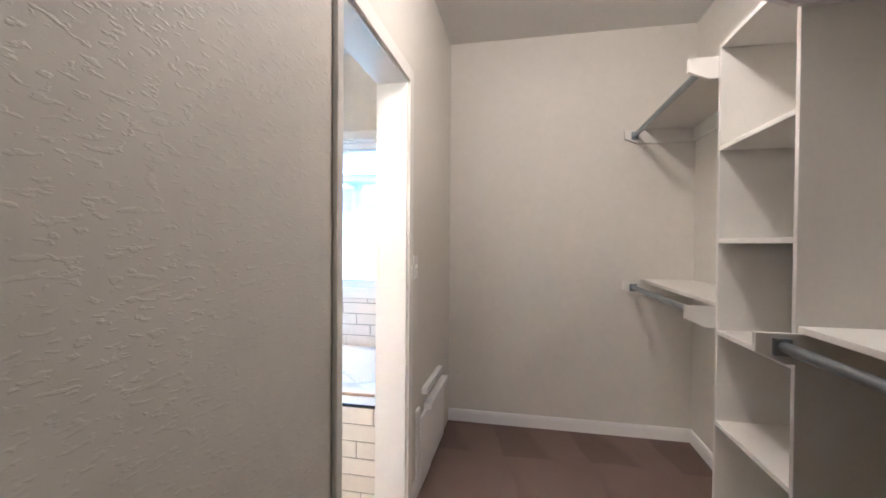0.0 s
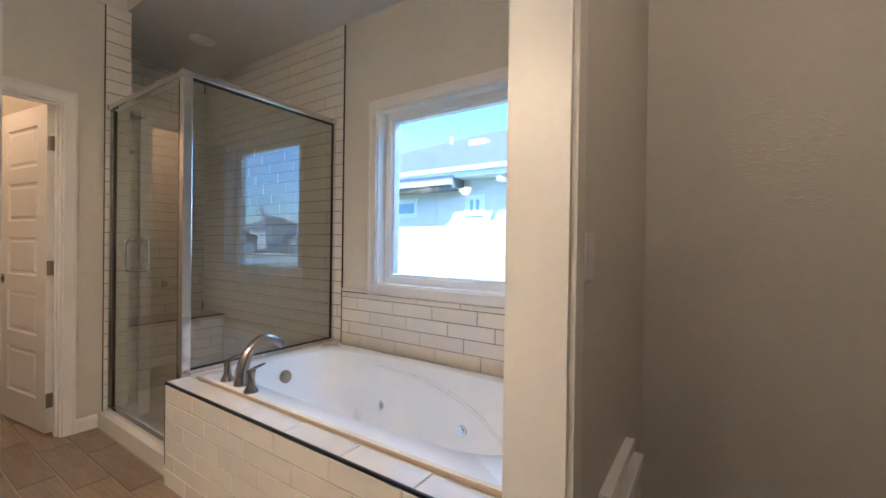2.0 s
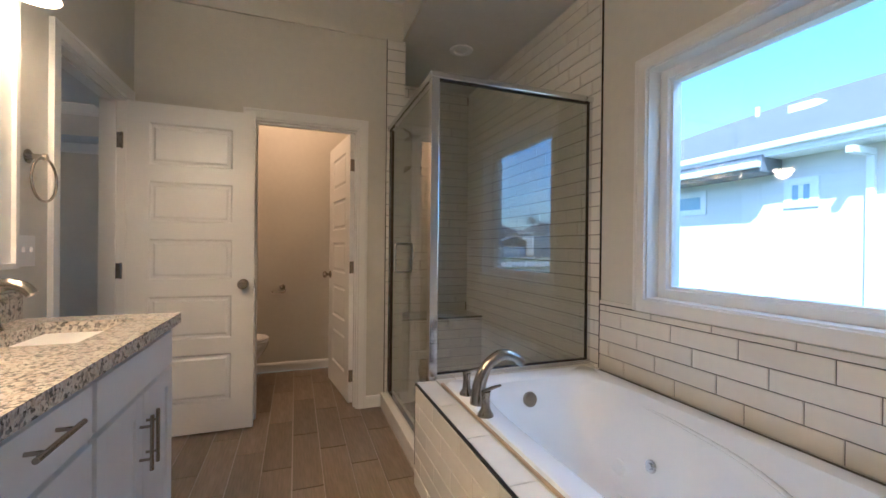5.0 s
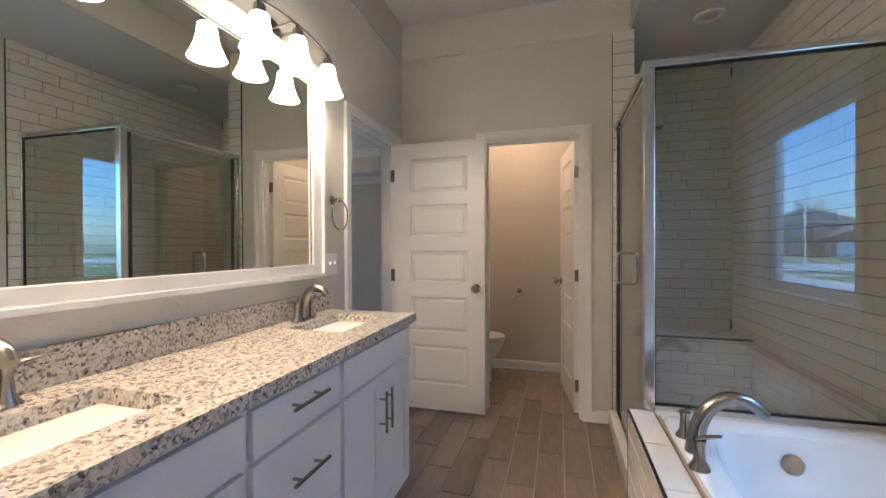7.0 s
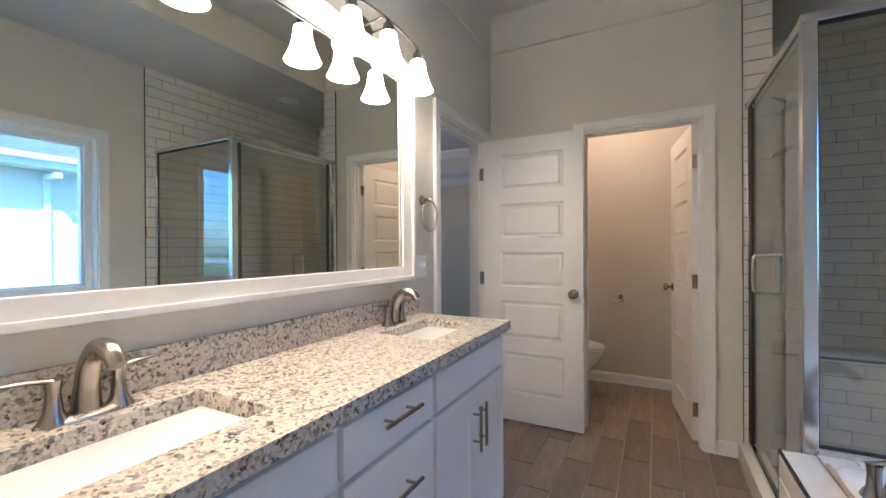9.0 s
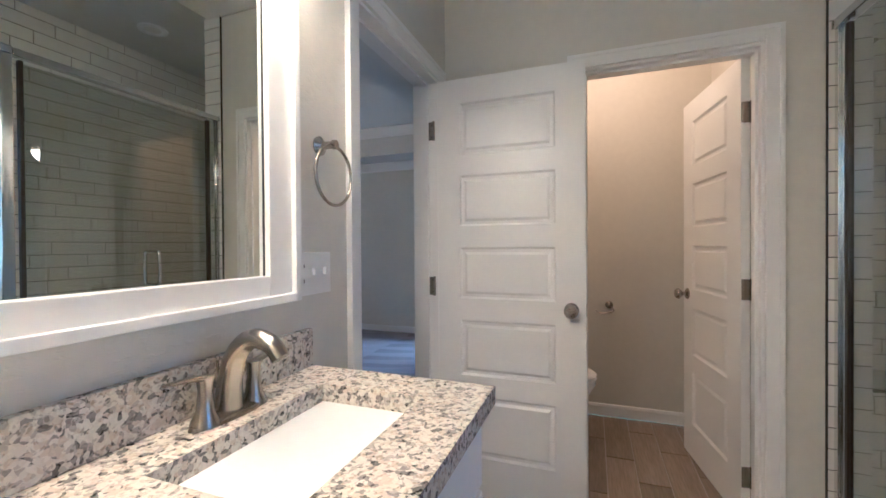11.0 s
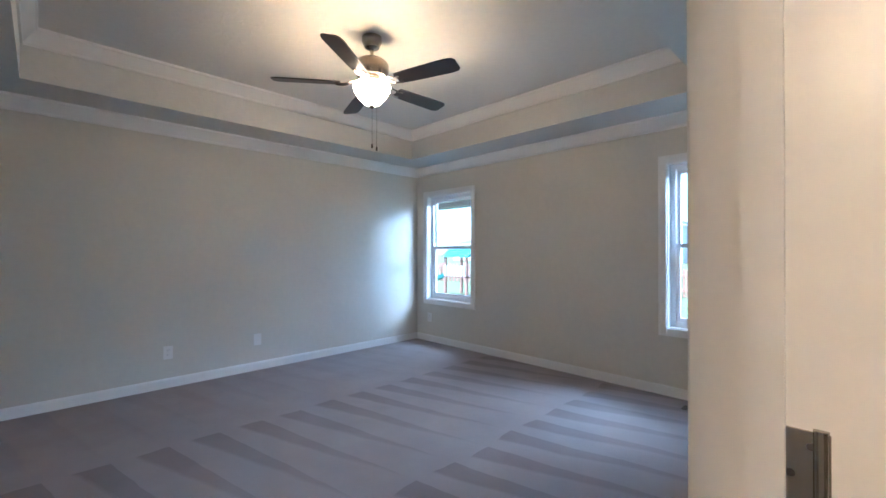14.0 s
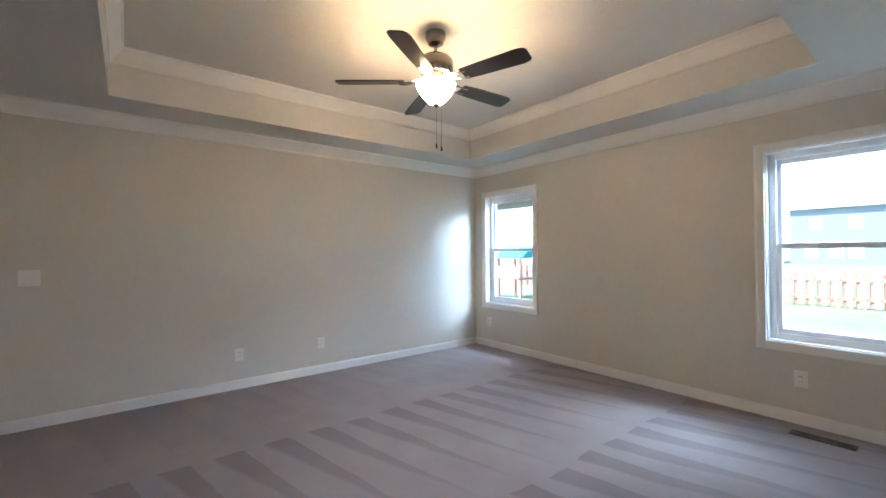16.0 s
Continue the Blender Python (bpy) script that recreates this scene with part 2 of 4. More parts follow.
def sweep(bm, pts, radii, seg=12, steps=6, flat=1.0):
    """A round tube along a smooth line through pts, its ends closed."""
    p = [Vector(q) for q in pts]
    r = list(radii) if not isinstance(radii, (int, float)) else [radii] * len(p)
    line = []
    for i in range(len(p) - 1):
        a, b, c, d = p[max(i - 1, 0)], p[i], p[i + 1], p[min(i + 2, len(p) - 1)]
        for k in range(steps):
            t = k / steps
            line.append((0.5 * ((2 * b) + (c - a) * t + (2 * a - 5 * b + 4 * c - d) * t * t + (3 * b - a - 3 * c + d) * t ** 3), r[i] + (r[i + 1] - r[i]) * t))
    line.append((p[-1], r[-1]))
    rings, side = [], None
    for i, (q, rad) in enumerate(line):
        d = (line[min(i + 1, len(line) - 1)][0] - line[max(i - 1, 0)][0]).normalized()
        if side is None:
            side = d.cross(Vector((0, 0, 1)) if abs(d.z) < 0.9 else Vector((0, 1, 0))).normalized()
        side = (side - d * side.dot(d)).normalized()
        up = d.cross(side)
        rings.append([bm.verts.new(q + (side * math.cos(a) + up * math.sin(a) * flat) * rad) for a in (2 * math.pi * k / seg for k in range(seg))])
    for a, b in zip(rings, rings[1:]):
        for k in range(seg):
            bm.faces.new((a[k], a[(k + 1) % seg], b[(k + 1) % seg], b[k]))
    bm.faces.new(rings[0][::-1]), bm.faces.new(rings[-1])
    return bm


def lathe(bm, profile, m=None, seg=24):
    """A shape turned round z from (radius, z) pairs, laid by the pose m."""
    m = m or Matrix()
    rings = []
    for r, z in profile:
        if r < 1e-6:
            rings.append([bm.verts.new(m @ Vector((0, 0, z)))])
        else:
            rings.append([bm.verts.new(m @ Vector((r * math.cos(a), r * math.sin(a), z))) for a in (2 * math.pi * k / seg for k in range(seg))])
    for a, b in zip(rings, rings[1:]):
        for k in range(seg):
            q = [a[k % len(a)], a[(k + 1) % len(a)], b[(k + 1) % len(b)], b[k % len(b)]]
            q = [v for i, v in enumerate(q) if v not in q[:i]]
            if len(q) > 2:
                bm.faces.new(q)
    return bm


def mesh_of(name, bm, mat, smooth=False):
    bmesh.ops.recalc_face_normals(bm, faces=bm.faces)
    me = bpy.data.meshes.new(name)
    bm.to_mesh(me)
    bm.free()
    me.materials.append(mat)
    if smooth:
        me.polygons.foreach_set("use_smooth", [True] * len(me.polygons))
        me.set_sharp_from_angle(angle=radians(40))
    return me


def part(name, bm, mat, parent, label="", smooth=False):
    ob = new(name, mesh_of(name, bm, mat, smooth) if isinstance(bm, bmesh.types.BMesh) else bm)
    ob.parent = parent
    return tagged(ob, label)


def thing(name, label, category, at=(0, 0, 0), rz=0, group="", kind=""):
    ob = new(name)
    ob.empty_display_size = 0.1
    ob.matrix_world = pose(*at, 0, 0, rz)
    return tagged(ob, label, category, group, kind)


def struct(name, bm, mat, label="", smooth=False):
    return tagged(new(name, mesh_of(name, bm, mat, smooth)), label, kind="structure")


CY = pose(0, 0, 0, -90)     # lathe axis to +y
CX = pose(0, 0, 0, 0, 90)   # lathe axis to +x

# ---- plan ----
XW = 3.26        # outer wall with the bath window, inner face
XV = 0.66        # vanity wall, bathroom face
XB = 0.54        # the same wall, bedroom face
YC, YB, YL = 0.495, 0.63, 0.404   # wall between closet and bathroom
YE, YT = 3.545, 3.66    # wall with the toilet door
H = 2.745        # ceilings
BZ = 2.41        # bedroom ceiling at its rim
BX, BY = -3.745, 6.74   # bedroom's far walls
TOP = 3.1

# ---- large structure ----
ground = struct("ground", B((-150, 150, -150, 150, -1.0, -0.6)), GRASS)
struct("floor_bathroom", B((XB, XW, YB - 0.08, 4.66, -0.3, -0.006)), FLOOR_GROUT)
struct("floor_closet", B((-1.3, XW, -1.13, YB - 0.081, -0.3, 0.004)), CARPET2, "brown cut-pile closet carpet with vacuum marks")
struct("floor_bedroom", B((BX, XB - 0.001, 1.2, BY, -0.3, 0.006)), CARPET, "grey-taupe cut-pile carpet with vacuum wedges")

# outer wall with the bath window (opening y 1.03..2.085, z .94..2.085)
WY0, WY1, WZ0, WZ1 = 1.03, 2.10, 0.94, 2.09
wall_east = struct("wall_east", B((XW, XW + 0.17, -1.3, WY0, -0.3, TOP), (XW, XW + 0.17, WY1, 4.8, -0.3, TOP),
                                  (XW, XW + 0.17, WY0, WY1, -0.3, WZ0), (XW, XW + 0.17, WY0, WY1, WZ1, TOP)), PAINT)
# wall between closet and bathroom, with its cased opening
OX0, OX1, OZ = 1.25, 2.148, 2.05
struct("wall_closet", B((-1.3, OX0, YL, YB, 0, TOP), (OX1, XW, YC, YB, 0, TOP), (OX0, OX1, YC, YB, OZ, TOP)), PAINT)
struct("wall_closet_south", B((-1.3, XW, -1.25, -1.13, 0, TOP)), PAINT)
struct("wall_closet_west", B((-1.42, -1.3, -1.25, YB, 0, TOP)), PAINT)
# vanity wall, with the bedroom door (opening y 2.68..3.44)
DY0, DY1, DZ = 2.685, 3.435, 2.05
struct("wall_vanity", B((XB, XV, YB, DY0, 0, TOP), (XB, XV, DY1, BY, 0, TOP), (XB, XV, DY0, DY1, DZ, TOP)), PAINT)
# wall with the toilet door
TX0, TX1 = 1.335, 2.04
struct("wall_toilet_door", B((XV, TX0, YE, YT, 0, TOP), (TX1, 2.37, YE, YT, 0, TOP), (TX0, TX1, YE, YT, DZ, TOP)), PAINT)
wall_shower_side = struct("wall_shower_side", B((2.12, 2.37, YT, 4.45, 0, TOP)), PAINT)
wall_shower_back = struct("wall_shower_back", B((2.37, XW, 4.35, 4.45, 0, TOP)), PAINT)
struct("wall_toilet_back", B((XV, 2.12, 4.68, 4.8, 0, TOP), (2.12, XW, 4.45, 4.8, 0, TOP)), PAINT)
# bedroom walls; window openings in the far wall
W1 = (-3.525, -2.71)
W2 = (-0.47, 0.35)
BZ0, BZ1 = 0.585, 2.01
struct("wall_bedroom_west", B((BX - 0.15, BX, 1.2, BY, -0.3, TOP)), PAINT)
struct("wall_bedroom_north", B((BX - 0.15, W1[0], BY, BY + 0.16, -0.3, TOP), (W1[1], W2[0], BY, BY + 0.16, -0.3, TOP), (W2[1], XV, BY, BY + 0.16, -0.3, TOP),
                               (W1[0], W1[1], BY, BY + 0.16, -0.3, BZ0), (W2[0], W2[1], BY, BY + 0.16, -0.3, BZ0),
                               (W1[0], W1[1], BY, BY + 0.16, BZ1, TOP), (W2[0], W2[1], BY, BY + 0.16, BZ1, TOP)), PAINT)
struct("wall_bedroom_south", B((BX - 0.15, XB, 1.05, 1.2, -0.3, TOP)), PAINT)
# ceilings
struct("ceiling_closet", B((-1.3, XW, -1.13, YL, H, TOP), (OX0, XW, YL, YC, H, TOP)), CEIL)
struct("ceiling_shower", B((2.372, XW, YB, 4.35, H, TOP)), CEIL)
struct("ceiling_bathroom", B((XV, 2.372, YB, YE, 3.02, TOP)), CEIL)
struct("ceiling_toilet_room", B((XV, 2.12, YT, 4.68, H, TOP)), CEIL)
for q in ((XV, XV + 0.012, YB, YE - 0.012, H - 0.01, 3.02), (XV, 2.36, YE - 0.012, YE, H - 0.01, 3.02), (2.355, 2.3715, YB, YE - 0.012, H, 3.02)):
    struct("upper_wall_lining", B(q), PAINT)
TRX0, TRX1, TRY0, TRY1 = -3.26, -0.07, 2.79, 6.235
struct("ceiling_bedroom", B((BX, TRX0, 1.2, BY, BZ, TOP), (TRX1, XB, 1.2, BY, BZ, TOP), (TRX0, TRX1, 1.2, TRY0, BZ, TOP), (TRX0, TRX1, TRY1, BY, BZ, TOP),
                            (TRX0, TRX1, TRY0, TRY1, 2.75, TOP)), CEIL)
struct("roof", B((-4.3, 3.9, -1.8, 7.3, TOP, TOP + 0.15)), SHINGLE)


def moulding(name, pts, profile, mat=WHITE, closed=False):
    """A profile of (out, up) pairs run along a level line of (x, y, z) points, mitred; out is to the left of the line."""
    bm, rings = bmesh.new(), []
    p = [Vector(q) for q in pts]
    k = len(p)
    for i in range(k):
        a = (p[i] - p[i - 1]).normalized() if closed or i else None
        b = (p[(i + 1) % k] - p[i]).normalized() if closed or i < k - 1 else None
        a, b = a or b, b or a
        na, nb = Vector((-a.y, a.x, 0)), Vector((-b.y, b.x, 0))
        mit = (na + nb) / (1 + na.dot(nb))
        rings.append([bm.verts.new(p[i] + mit * o + Vector((0, 0, u))) for o, u in profile])
    for i in range(k if closed else k - 1):
        a, b = rings[i], rings[(i + 1) % k]
        for j in range(len(profile)):
            j2 = (j + 1) % len(profile)
            bm.faces.new((a[j], b[j], b[j2], a[j2]))
    if not closed:
        bm.faces.new(rings[0]), bm.faces.new(rings[-1][::-1])
    return struct(name, bm, mat)


BASE = ((0, 0), (0.014, 0), (0.014, 0.066), (0.009, 0.082), (0, 0.086))
CROWN = ((0, -0.11), (0.012, -0.108), (0.018, -0.09), (0.05, -0.05), (0.075, -0.022), (0.085, -0.018), (0.088, 0), (0, 0))
moulding("baseboard_closet", [(OX1 + 0.07, YC, 0.004), (2.62, YC, 0.004)][::-1], BASE)
moulding("baseboard_closet", [(XW, -1.13, 0.004), (XW, YC, 0.004)], BASE)
moulding("baseboard_closet", [(-1.3, -1.13, 0.004), (XW - 0.014, -1.13, 0.004)], BASE)
moulding("baseboard_bathroom", [(2.236, YE, 0), (2.1, YE, 0)], BASE)
moulding("baseboard_toilet_room", [(2.12, YT + 0.3, 0), (2.12, 4.68, 0), (XV, 4.68, 0), (XV, YT, 0)], BASE)
moulding("baseboard_bedroom", [(XB, 3.6, 0.006), (XB, BY, 0.006), (BX, BY, 0.006), (BX, 1.2, 0.006)], BASE)
moulding("crown_bedroom", [(XB, 1.2, BZ), (XB, BY, BZ), (BX, BY, BZ), (BX, 1.2, BZ)], CROWN)
moulding("crown_tray", [(TRX0, TRY0, 2.75), (TRX1, TRY0, 2.75), (TRX1, TRY1, 2.75), (TRX0, TRY1, 2.75)], CROWN, closed=True)


def casing(name, axis, face, out, a0, a1, z1, w=0.062, sill=None, paint=None):
    """Flat door or window casing with an eased edge on one wall face. out: +1 or -1, the side it stands proud to."""
    t = 0.016 * out
    lo, hi = sorted((face, face + t))
    bm = bmesh.new()
    z0 = 0.0 if sill is None else sill - w
    runs = [(a0 - w, a0, z0, z1 + w), (a1, a1 + w, z0, z1 + w), (a0, a1, z1, z1 + w)]
    if sill is not None:
        runs.append((a0, a1, sill - w, sill))
    for p, q, r, s in runs:
        if axis == "y":
            box(bm, lo, hi, p, q, r, s, bev=0.003)
        else:
            box(bm, p, q, lo, hi, r, s, bev=0.003)
    bead = 0.005 * out
    lo2, hi2 = sorted((face + t, face + t + bead))
    rim = [(a0 - w, a0 - w + 0.016, z0, z1 + w), (a1 + w - 0.016, a1 + w, z0, z1 + w), (a0 - w + 0.016, a1 + w - 0.016, z1 + w - 0.016, z1 + w)]
    for p, q, r, s in rim:
        if axis == "y":
            box(bm, lo2, hi2, p, q, r, s)
        else:
            box(bm, p, q, lo2, hi2, r, s)
    return struct(name, bm, paint or WHITE)


def lining(name, axis, f0, f1, a0, a1, z1, stop=None):
    """Jamb boards inside a door opening, with a stop bead."""
    bm, t = bmesh.new(), 0.012
    bits = [(a0, a0 + t, 0, z1), (a1 - t, a1, 0, z1), (a0 + t, a1 - t, z1 - t, z1)]
    if stop:
        bits2 = [(a0 + t, a0 + 2 * t, 0, z1 - t), (a1 - 2 * t, a1 - t, 0, z1 - t), (a0 + 2 * t, a1 - 2 * t, z1 - 2 * t, z1 - t)]
    for group, (u, v) in ((bits, (f0 - 0.002, f1 + 0.002)), (bits2 if stop else [], stop or (0, 0))):
        for p, q, r, s in group:
            if axis == "y":
                box(bm, u, v, p, q, r, s)
            else:
                box(bm, p, q, u, v, r, s)
    return struct(name, bm, WHITE)


lining("door_jamb_closet", "x", YC, YB, OX0, OX1, OZ)
JX = 1.33
struct("door_jamb_closet", B((OX0 + 0.0125, JX, 0.616, YB + 0.001, 0, OZ - 0.013)), WHITE)
# white closet-side casing; the duller shelf paint puts its shade into the colour
struct("trim_closet_door", B((OX0 - 0.03, OX0 + 0.002, YL - 0.014, YL, 0, OZ + 0.06), bev=0.004), SHELF_SHADED_TRIM)
struct("trim_closet_door", B((OX1, OX1 + 0.062, YC - 0.016, YC, 0, OZ + 0.062), bev=0.003), SHELF_SHADED_TRIM)
struct("trim_closet_door", B((OX0 + 0.002, OX1, YC - 0.016, YC, OZ, OZ + 0.062), bev=0.003), SHELF_SHADED_TRIM)
casing("trim_closet_door", "x", YB, 1, JX, OX1, OZ)
lining("door_jamb_bedroom", "y", XB, XV, DY0, DY1, DZ, (XB + 0.04, XV - 0.045))
casing("trim_bedroom_door", "y", XV, 1, DY0, DY1, DZ)
casing("trim_bedroom_door", "y", XB, -1, DY0, DY1, DZ)
lining("door_jamb_toilet", "x", YE, YT, TX0, TX1, DZ, (YE + 0.03, YT - 0.045))
casing("trim_toilet_door", "x", YE, -1, TX0, TX1, DZ)
casing("trim_bath_window", "y", XW, -1, WY0, WY1, WZ1, sill=WZ0)
for a, b in (W1, W2):
    casing("trim_bedroom_window", "x", BY, -1, a, b, BZ1, w=0.064, sill=BZ0)


# ---- windows ----
def window(name, label, w, h, deep, sash, m):
    """Vinyl window in its opening: local x across, y outwards, z up from the opening's lower corner."""
    root = thing(name, label, "window", kind="structure")
    root.matrix_world = m
    t = 0.008
    part("window_sill", B((0, w, 0, deep, 0, t), (0, w, 0, deep, h - t, h), (0, t, 0, deep, t, h - t), (w - t, w, 0, deep, t, h - t)), WHITE, root)
    f, y0, y1 = 0.045, deep - 0.075, deep
    part("window_frame", B((t, t + f, y0, y1, t, h - t), (w - t - f, w - t, y0, y1, t, h - t), (t + f, w - t - f, y0, y1, t, t + f), (t + f, w - t - f, y0, y1, h - t - f, h - t), bev=0.003), VINYL, root)
    g0, g1 = t + f, w - t - f
    if sash:
        mid = h * 0.5
        for lo, hi, yy in ((t + f, mid + 0.02, y0 + 0.008), (mid - 0.02, h - t - f, y0 + 0.036)):
            s = part("sash", B((g0, g0 + 0.03, yy, yy + 0.026, lo, hi), (g1 - 0.03, g1, yy, yy + 0.026, lo, hi), (g0 + 0.03, g1 - 0.03, yy, yy + 0.026, lo, lo + 0.035), (g0 + 0.03, g1 - 0.03, yy, yy + 0.026, hi - 0.035, hi), bev=0.002), VINYL, root)
            p = part("pane", B((g0 + 0.028, g1 - 0.028, yy + 0.01, yy + 0.014, lo + 0.033, hi - 0.033)), GLASS, s)
            p.visible_shadow = False
    else:
        part("glazing_bead", B((g0, g0 + 0.014, y0 + 0.02, y1, g0, h - g0), (g1 - 0.014, g1, y0 + 0.02, y1, g0, h - g0), (g0 + 0.014, g1 - 0.014, y0 + 0.02, y1, g0, g0 + 0.014), (g0 + 0.014, g1 - 0.014, y0 + 0.02, y1, h - g0 - 0.014, h - g0)), VINYL, root)
        p = part("pane", B((g0 + 0.012, g1 - 0.012, y0 + 0.045, y0 + 0.049, g0 + 0.012, h - g0 - 0.012)), GLASS, root)
        p.visible_shadow = False
    return root


window("window_1", "fixed white vinyl picture window above the bathtub", WY1 - WY0, WZ1 - WZ0, 0.15, False, pose(XW, WY1, WZ0, 0, 0, -90))
for k, (a, b) in enumerate((W1, W2)):
    window("window_%d" % (k + 2), "white vinyl single-hung window with two sashes", b - a, BZ1 - BZ0, 0.14, True, pose(a, BY, BZ0))


# ---- doors ----
def panel_door(name, label, w, m, h=2.03, t=0.035):
    """Five-panel moulded door: local x from the hinge edge, y through its thickness, z up."""
    root = thing(name, label, "door", kind="structure")
    root.matrix_world = m
    bm = bmesh.new()
    st, zs = 0.13, ((0.195, 0.49), (0.59, 0.858), (0.963, 1.21), (1.315, 1.56), (1.66, 1.912))
    steps = ((0, 0), (0.009, 0.011), (0.022, 0.011), (0.034, 0.003))
    for y, s in ((0, 1), (t, -1)):
        def quad(x0, x1, z0, z1, d=0.0):
            bm.faces.new([bm.verts.new((x, y + s * d, z)) for x, z in ((x0, z0), (x1, z0), (x1, z1), (x0, z1))])
        quad(0, st, 0, h), quad(w - st, w, 0, h)
        last = 0
        for z0, z1 in zs + ((h, h),):
            quad(st, w - st, last, z0)
            last = z1
        for z0, z1 in zs:
            rings = [[bm.verts.new((x, y + s * d, z)) for x, z in ((st + i, z0 + i), (w - st - i, z0 + i), (w - st - i, z1 - i), (st + i, z1 - i))] for i, d in steps]
            for a, b in zip(rings, rings[1:]):
                for k in range(4):
                    bm.faces.new((a[k], a[(k + 1) % 4], b[(k + 1) % 4], b[k]))
            bm.faces.new(rings[-1])
    for x in (0, w):
        bm.faces.new([bm.verts.new((x, y, z)) for y, z in ((0, 0), (t, 0), (t, h), (0, h))])
    for z in (0, h):
        bm.faces.new([bm.verts.new((x, y, z)) for x, y in ((0, 0), (w, 0), (w, t), (0, t))])
    bmesh.ops.remove_doubles(bm, verts=bm.verts, dist=0.0005)
    part("door_slab", bm, WHITE, root)
    knob_profile = ((0, -0.004), (0.032, -0.004), (0.032, 0.004), (0.026, 0.010), (0.012, 0.013), (0.011, 0.030), (0.022, 0.036), (0.030, 0.046), (0.030, 0.056), (0.022, 0.066), (0, 0.069))
    for side in (0, 1):
        mm = Matrix.Translation((w - 0.062, t if side else 0, 0.93)) @ (CY if side else pose(0, 0, 0, 90))
        part("door_knob", lathe(bmesh.new(), knob_profile, mm), NICKEL, root, "round satin nickel knob", smooth=True)
    part("latch_plate", B((w, w + 0.002, 0.006, t - 0.006, 0.90, 0.96)), NICKEL, root)
    for z in (0.20, 1.02, 1.79):
        hb = B((-0.003, 0.001, 0.002, t - 0.002, z - 0.045, z + 0.045), bev=0.001)
        lathe(hb, ((0, z - 0.048), (0.006, z - 0.048), (0.006, z + 0.048), (0, z + 0.048)), Matrix.Translation((-0.004, -0.004, 0)), 10)
        part("hinge", hb, NICKEL, root, smooth=False)
    return root


panel_door("door_1", "white five-panel bedroom door standing open with nickel knob", 0.71, pose(XV - 0.015, 3.425, 0.012))
panel_door("door_2", "white five-panel toilet room door opened inwards", 0.68, pose(2.022, YT - 0.01, 0.012, 0, 0, 98) @ Matrix.Translation((0, 0, 0)))
for z in (0.212, 1.032, 1.802):
    leaf = struct("door_jamb_hinge_leaf", B((XV - 0.05, XV - 0.012, DY1 - 0.0145, DY1 - 0.0115, z - 0.045, z + 0.045), (XV - 0.056, XV - 0.05, DY1 - 0.0145, DY1 - 0.0115, z - 0.039, z + 0.039), bev=0.001), NICKEL)
    for dx, dz in ((-0.026, 0.03), (-0.042, 0.0), (-0.026, -0.03)):
        part("screw", lathe(bmesh.new(), ((0, 0.0012), (0.0035, 0.001), (0.0042, 0)), Matrix.Translation((XV + dx, DY1 - 0.0145, z + dz)) @ pose(0, 0, 0, 90), 10), BRONZE, leaf)


# ---- bathroom: vanity ----
van = thing("vanity_cabinet", "long white shaker double vanity cabinet with bar pulls", "vanity", (XV, 0.652, 0))
VL, VD, VH = 1.715, 0.485, 0.875
part("carcass", B((0, VD, 0, VL, 0.1, VH), bev=0.002), CAB, van)
part("toe_kick", B((0, VD - 0.07, 0.01, VL - 0.01, 0, 0.1)), CAB, van)


def shaker(x, y0, y1, z0, z1, flat):
    bm = bmesh.new()
    if flat:
        box(bm, x, x + 0.019, y0, y1, z0, z1, bev=0.002)
    else:
        s = 0.055
        for q in ((y0, y0 + s, z0, z1), (y1 - s, y1, z0, z1), (y0 + s, y1 - s, z0, z0 + s), (y0 + s, y1 - s, z1 - s, z1)):
            box(bm, x, x + 0.019, *q, bev=0.0015)
        box(bm, x, x + 0.010, y0 + s - 0.003, y1 - s + 0.003, z0 + s - 0.003, z1 - s + 0.003)
    return bm


def bar_pull(parent, x, y, z, length, upright):
    d = Vector((0, 0, 1)) if upright else Vector((0, 1, 0))
    c = Vector((x + 0.032, y, z))
    bm = sweep(bmesh.new(), [c - d * length / 2, c + d * length / 2], 0.006, 10, 1)
    for s in (-0.3, 0.3):
        q = c + d * length * s
        sweep(bm, [q - Vector((0.032, 0, 0)), q], 0.0045, 8, 1)
    return part("bar_pull", bm, NICKEL, parent, "dark brushed nickel bar pull", smooth=True)


for y0, y1 in ((0.02, 0.615), (1.075, 1.705)):
    part("false_front", shaker(VD, y0, y1, 0.735, 0.858, True), CAB, van)
    mid = (y0 + y1) / 2
    for a, b, py in ((y0, mid - 0.002, mid - 0.028), (mid + 0.002, y1, mid + 0.028)):
        d = part("cabinet_door", shaker(VD, a, b, 0.125, 0.72, False), CAB, van)
        bar_pull(d, VD + 0.019, py, 0.575, 0.17, True)
for z0, z1 in ((0.735, 0.858), (0.44, 0.72), (0.125, 0.425)):
    d = part("drawer_front", shaker(VD, 0.64, 1.05, z0, z1, True), CAB, van)
    bar_pull(d, VD + 0.019, 0.845, (z0 + z1) / 2 + (0.02 if z0 > 0.7 else 0.03), 0.17, False)

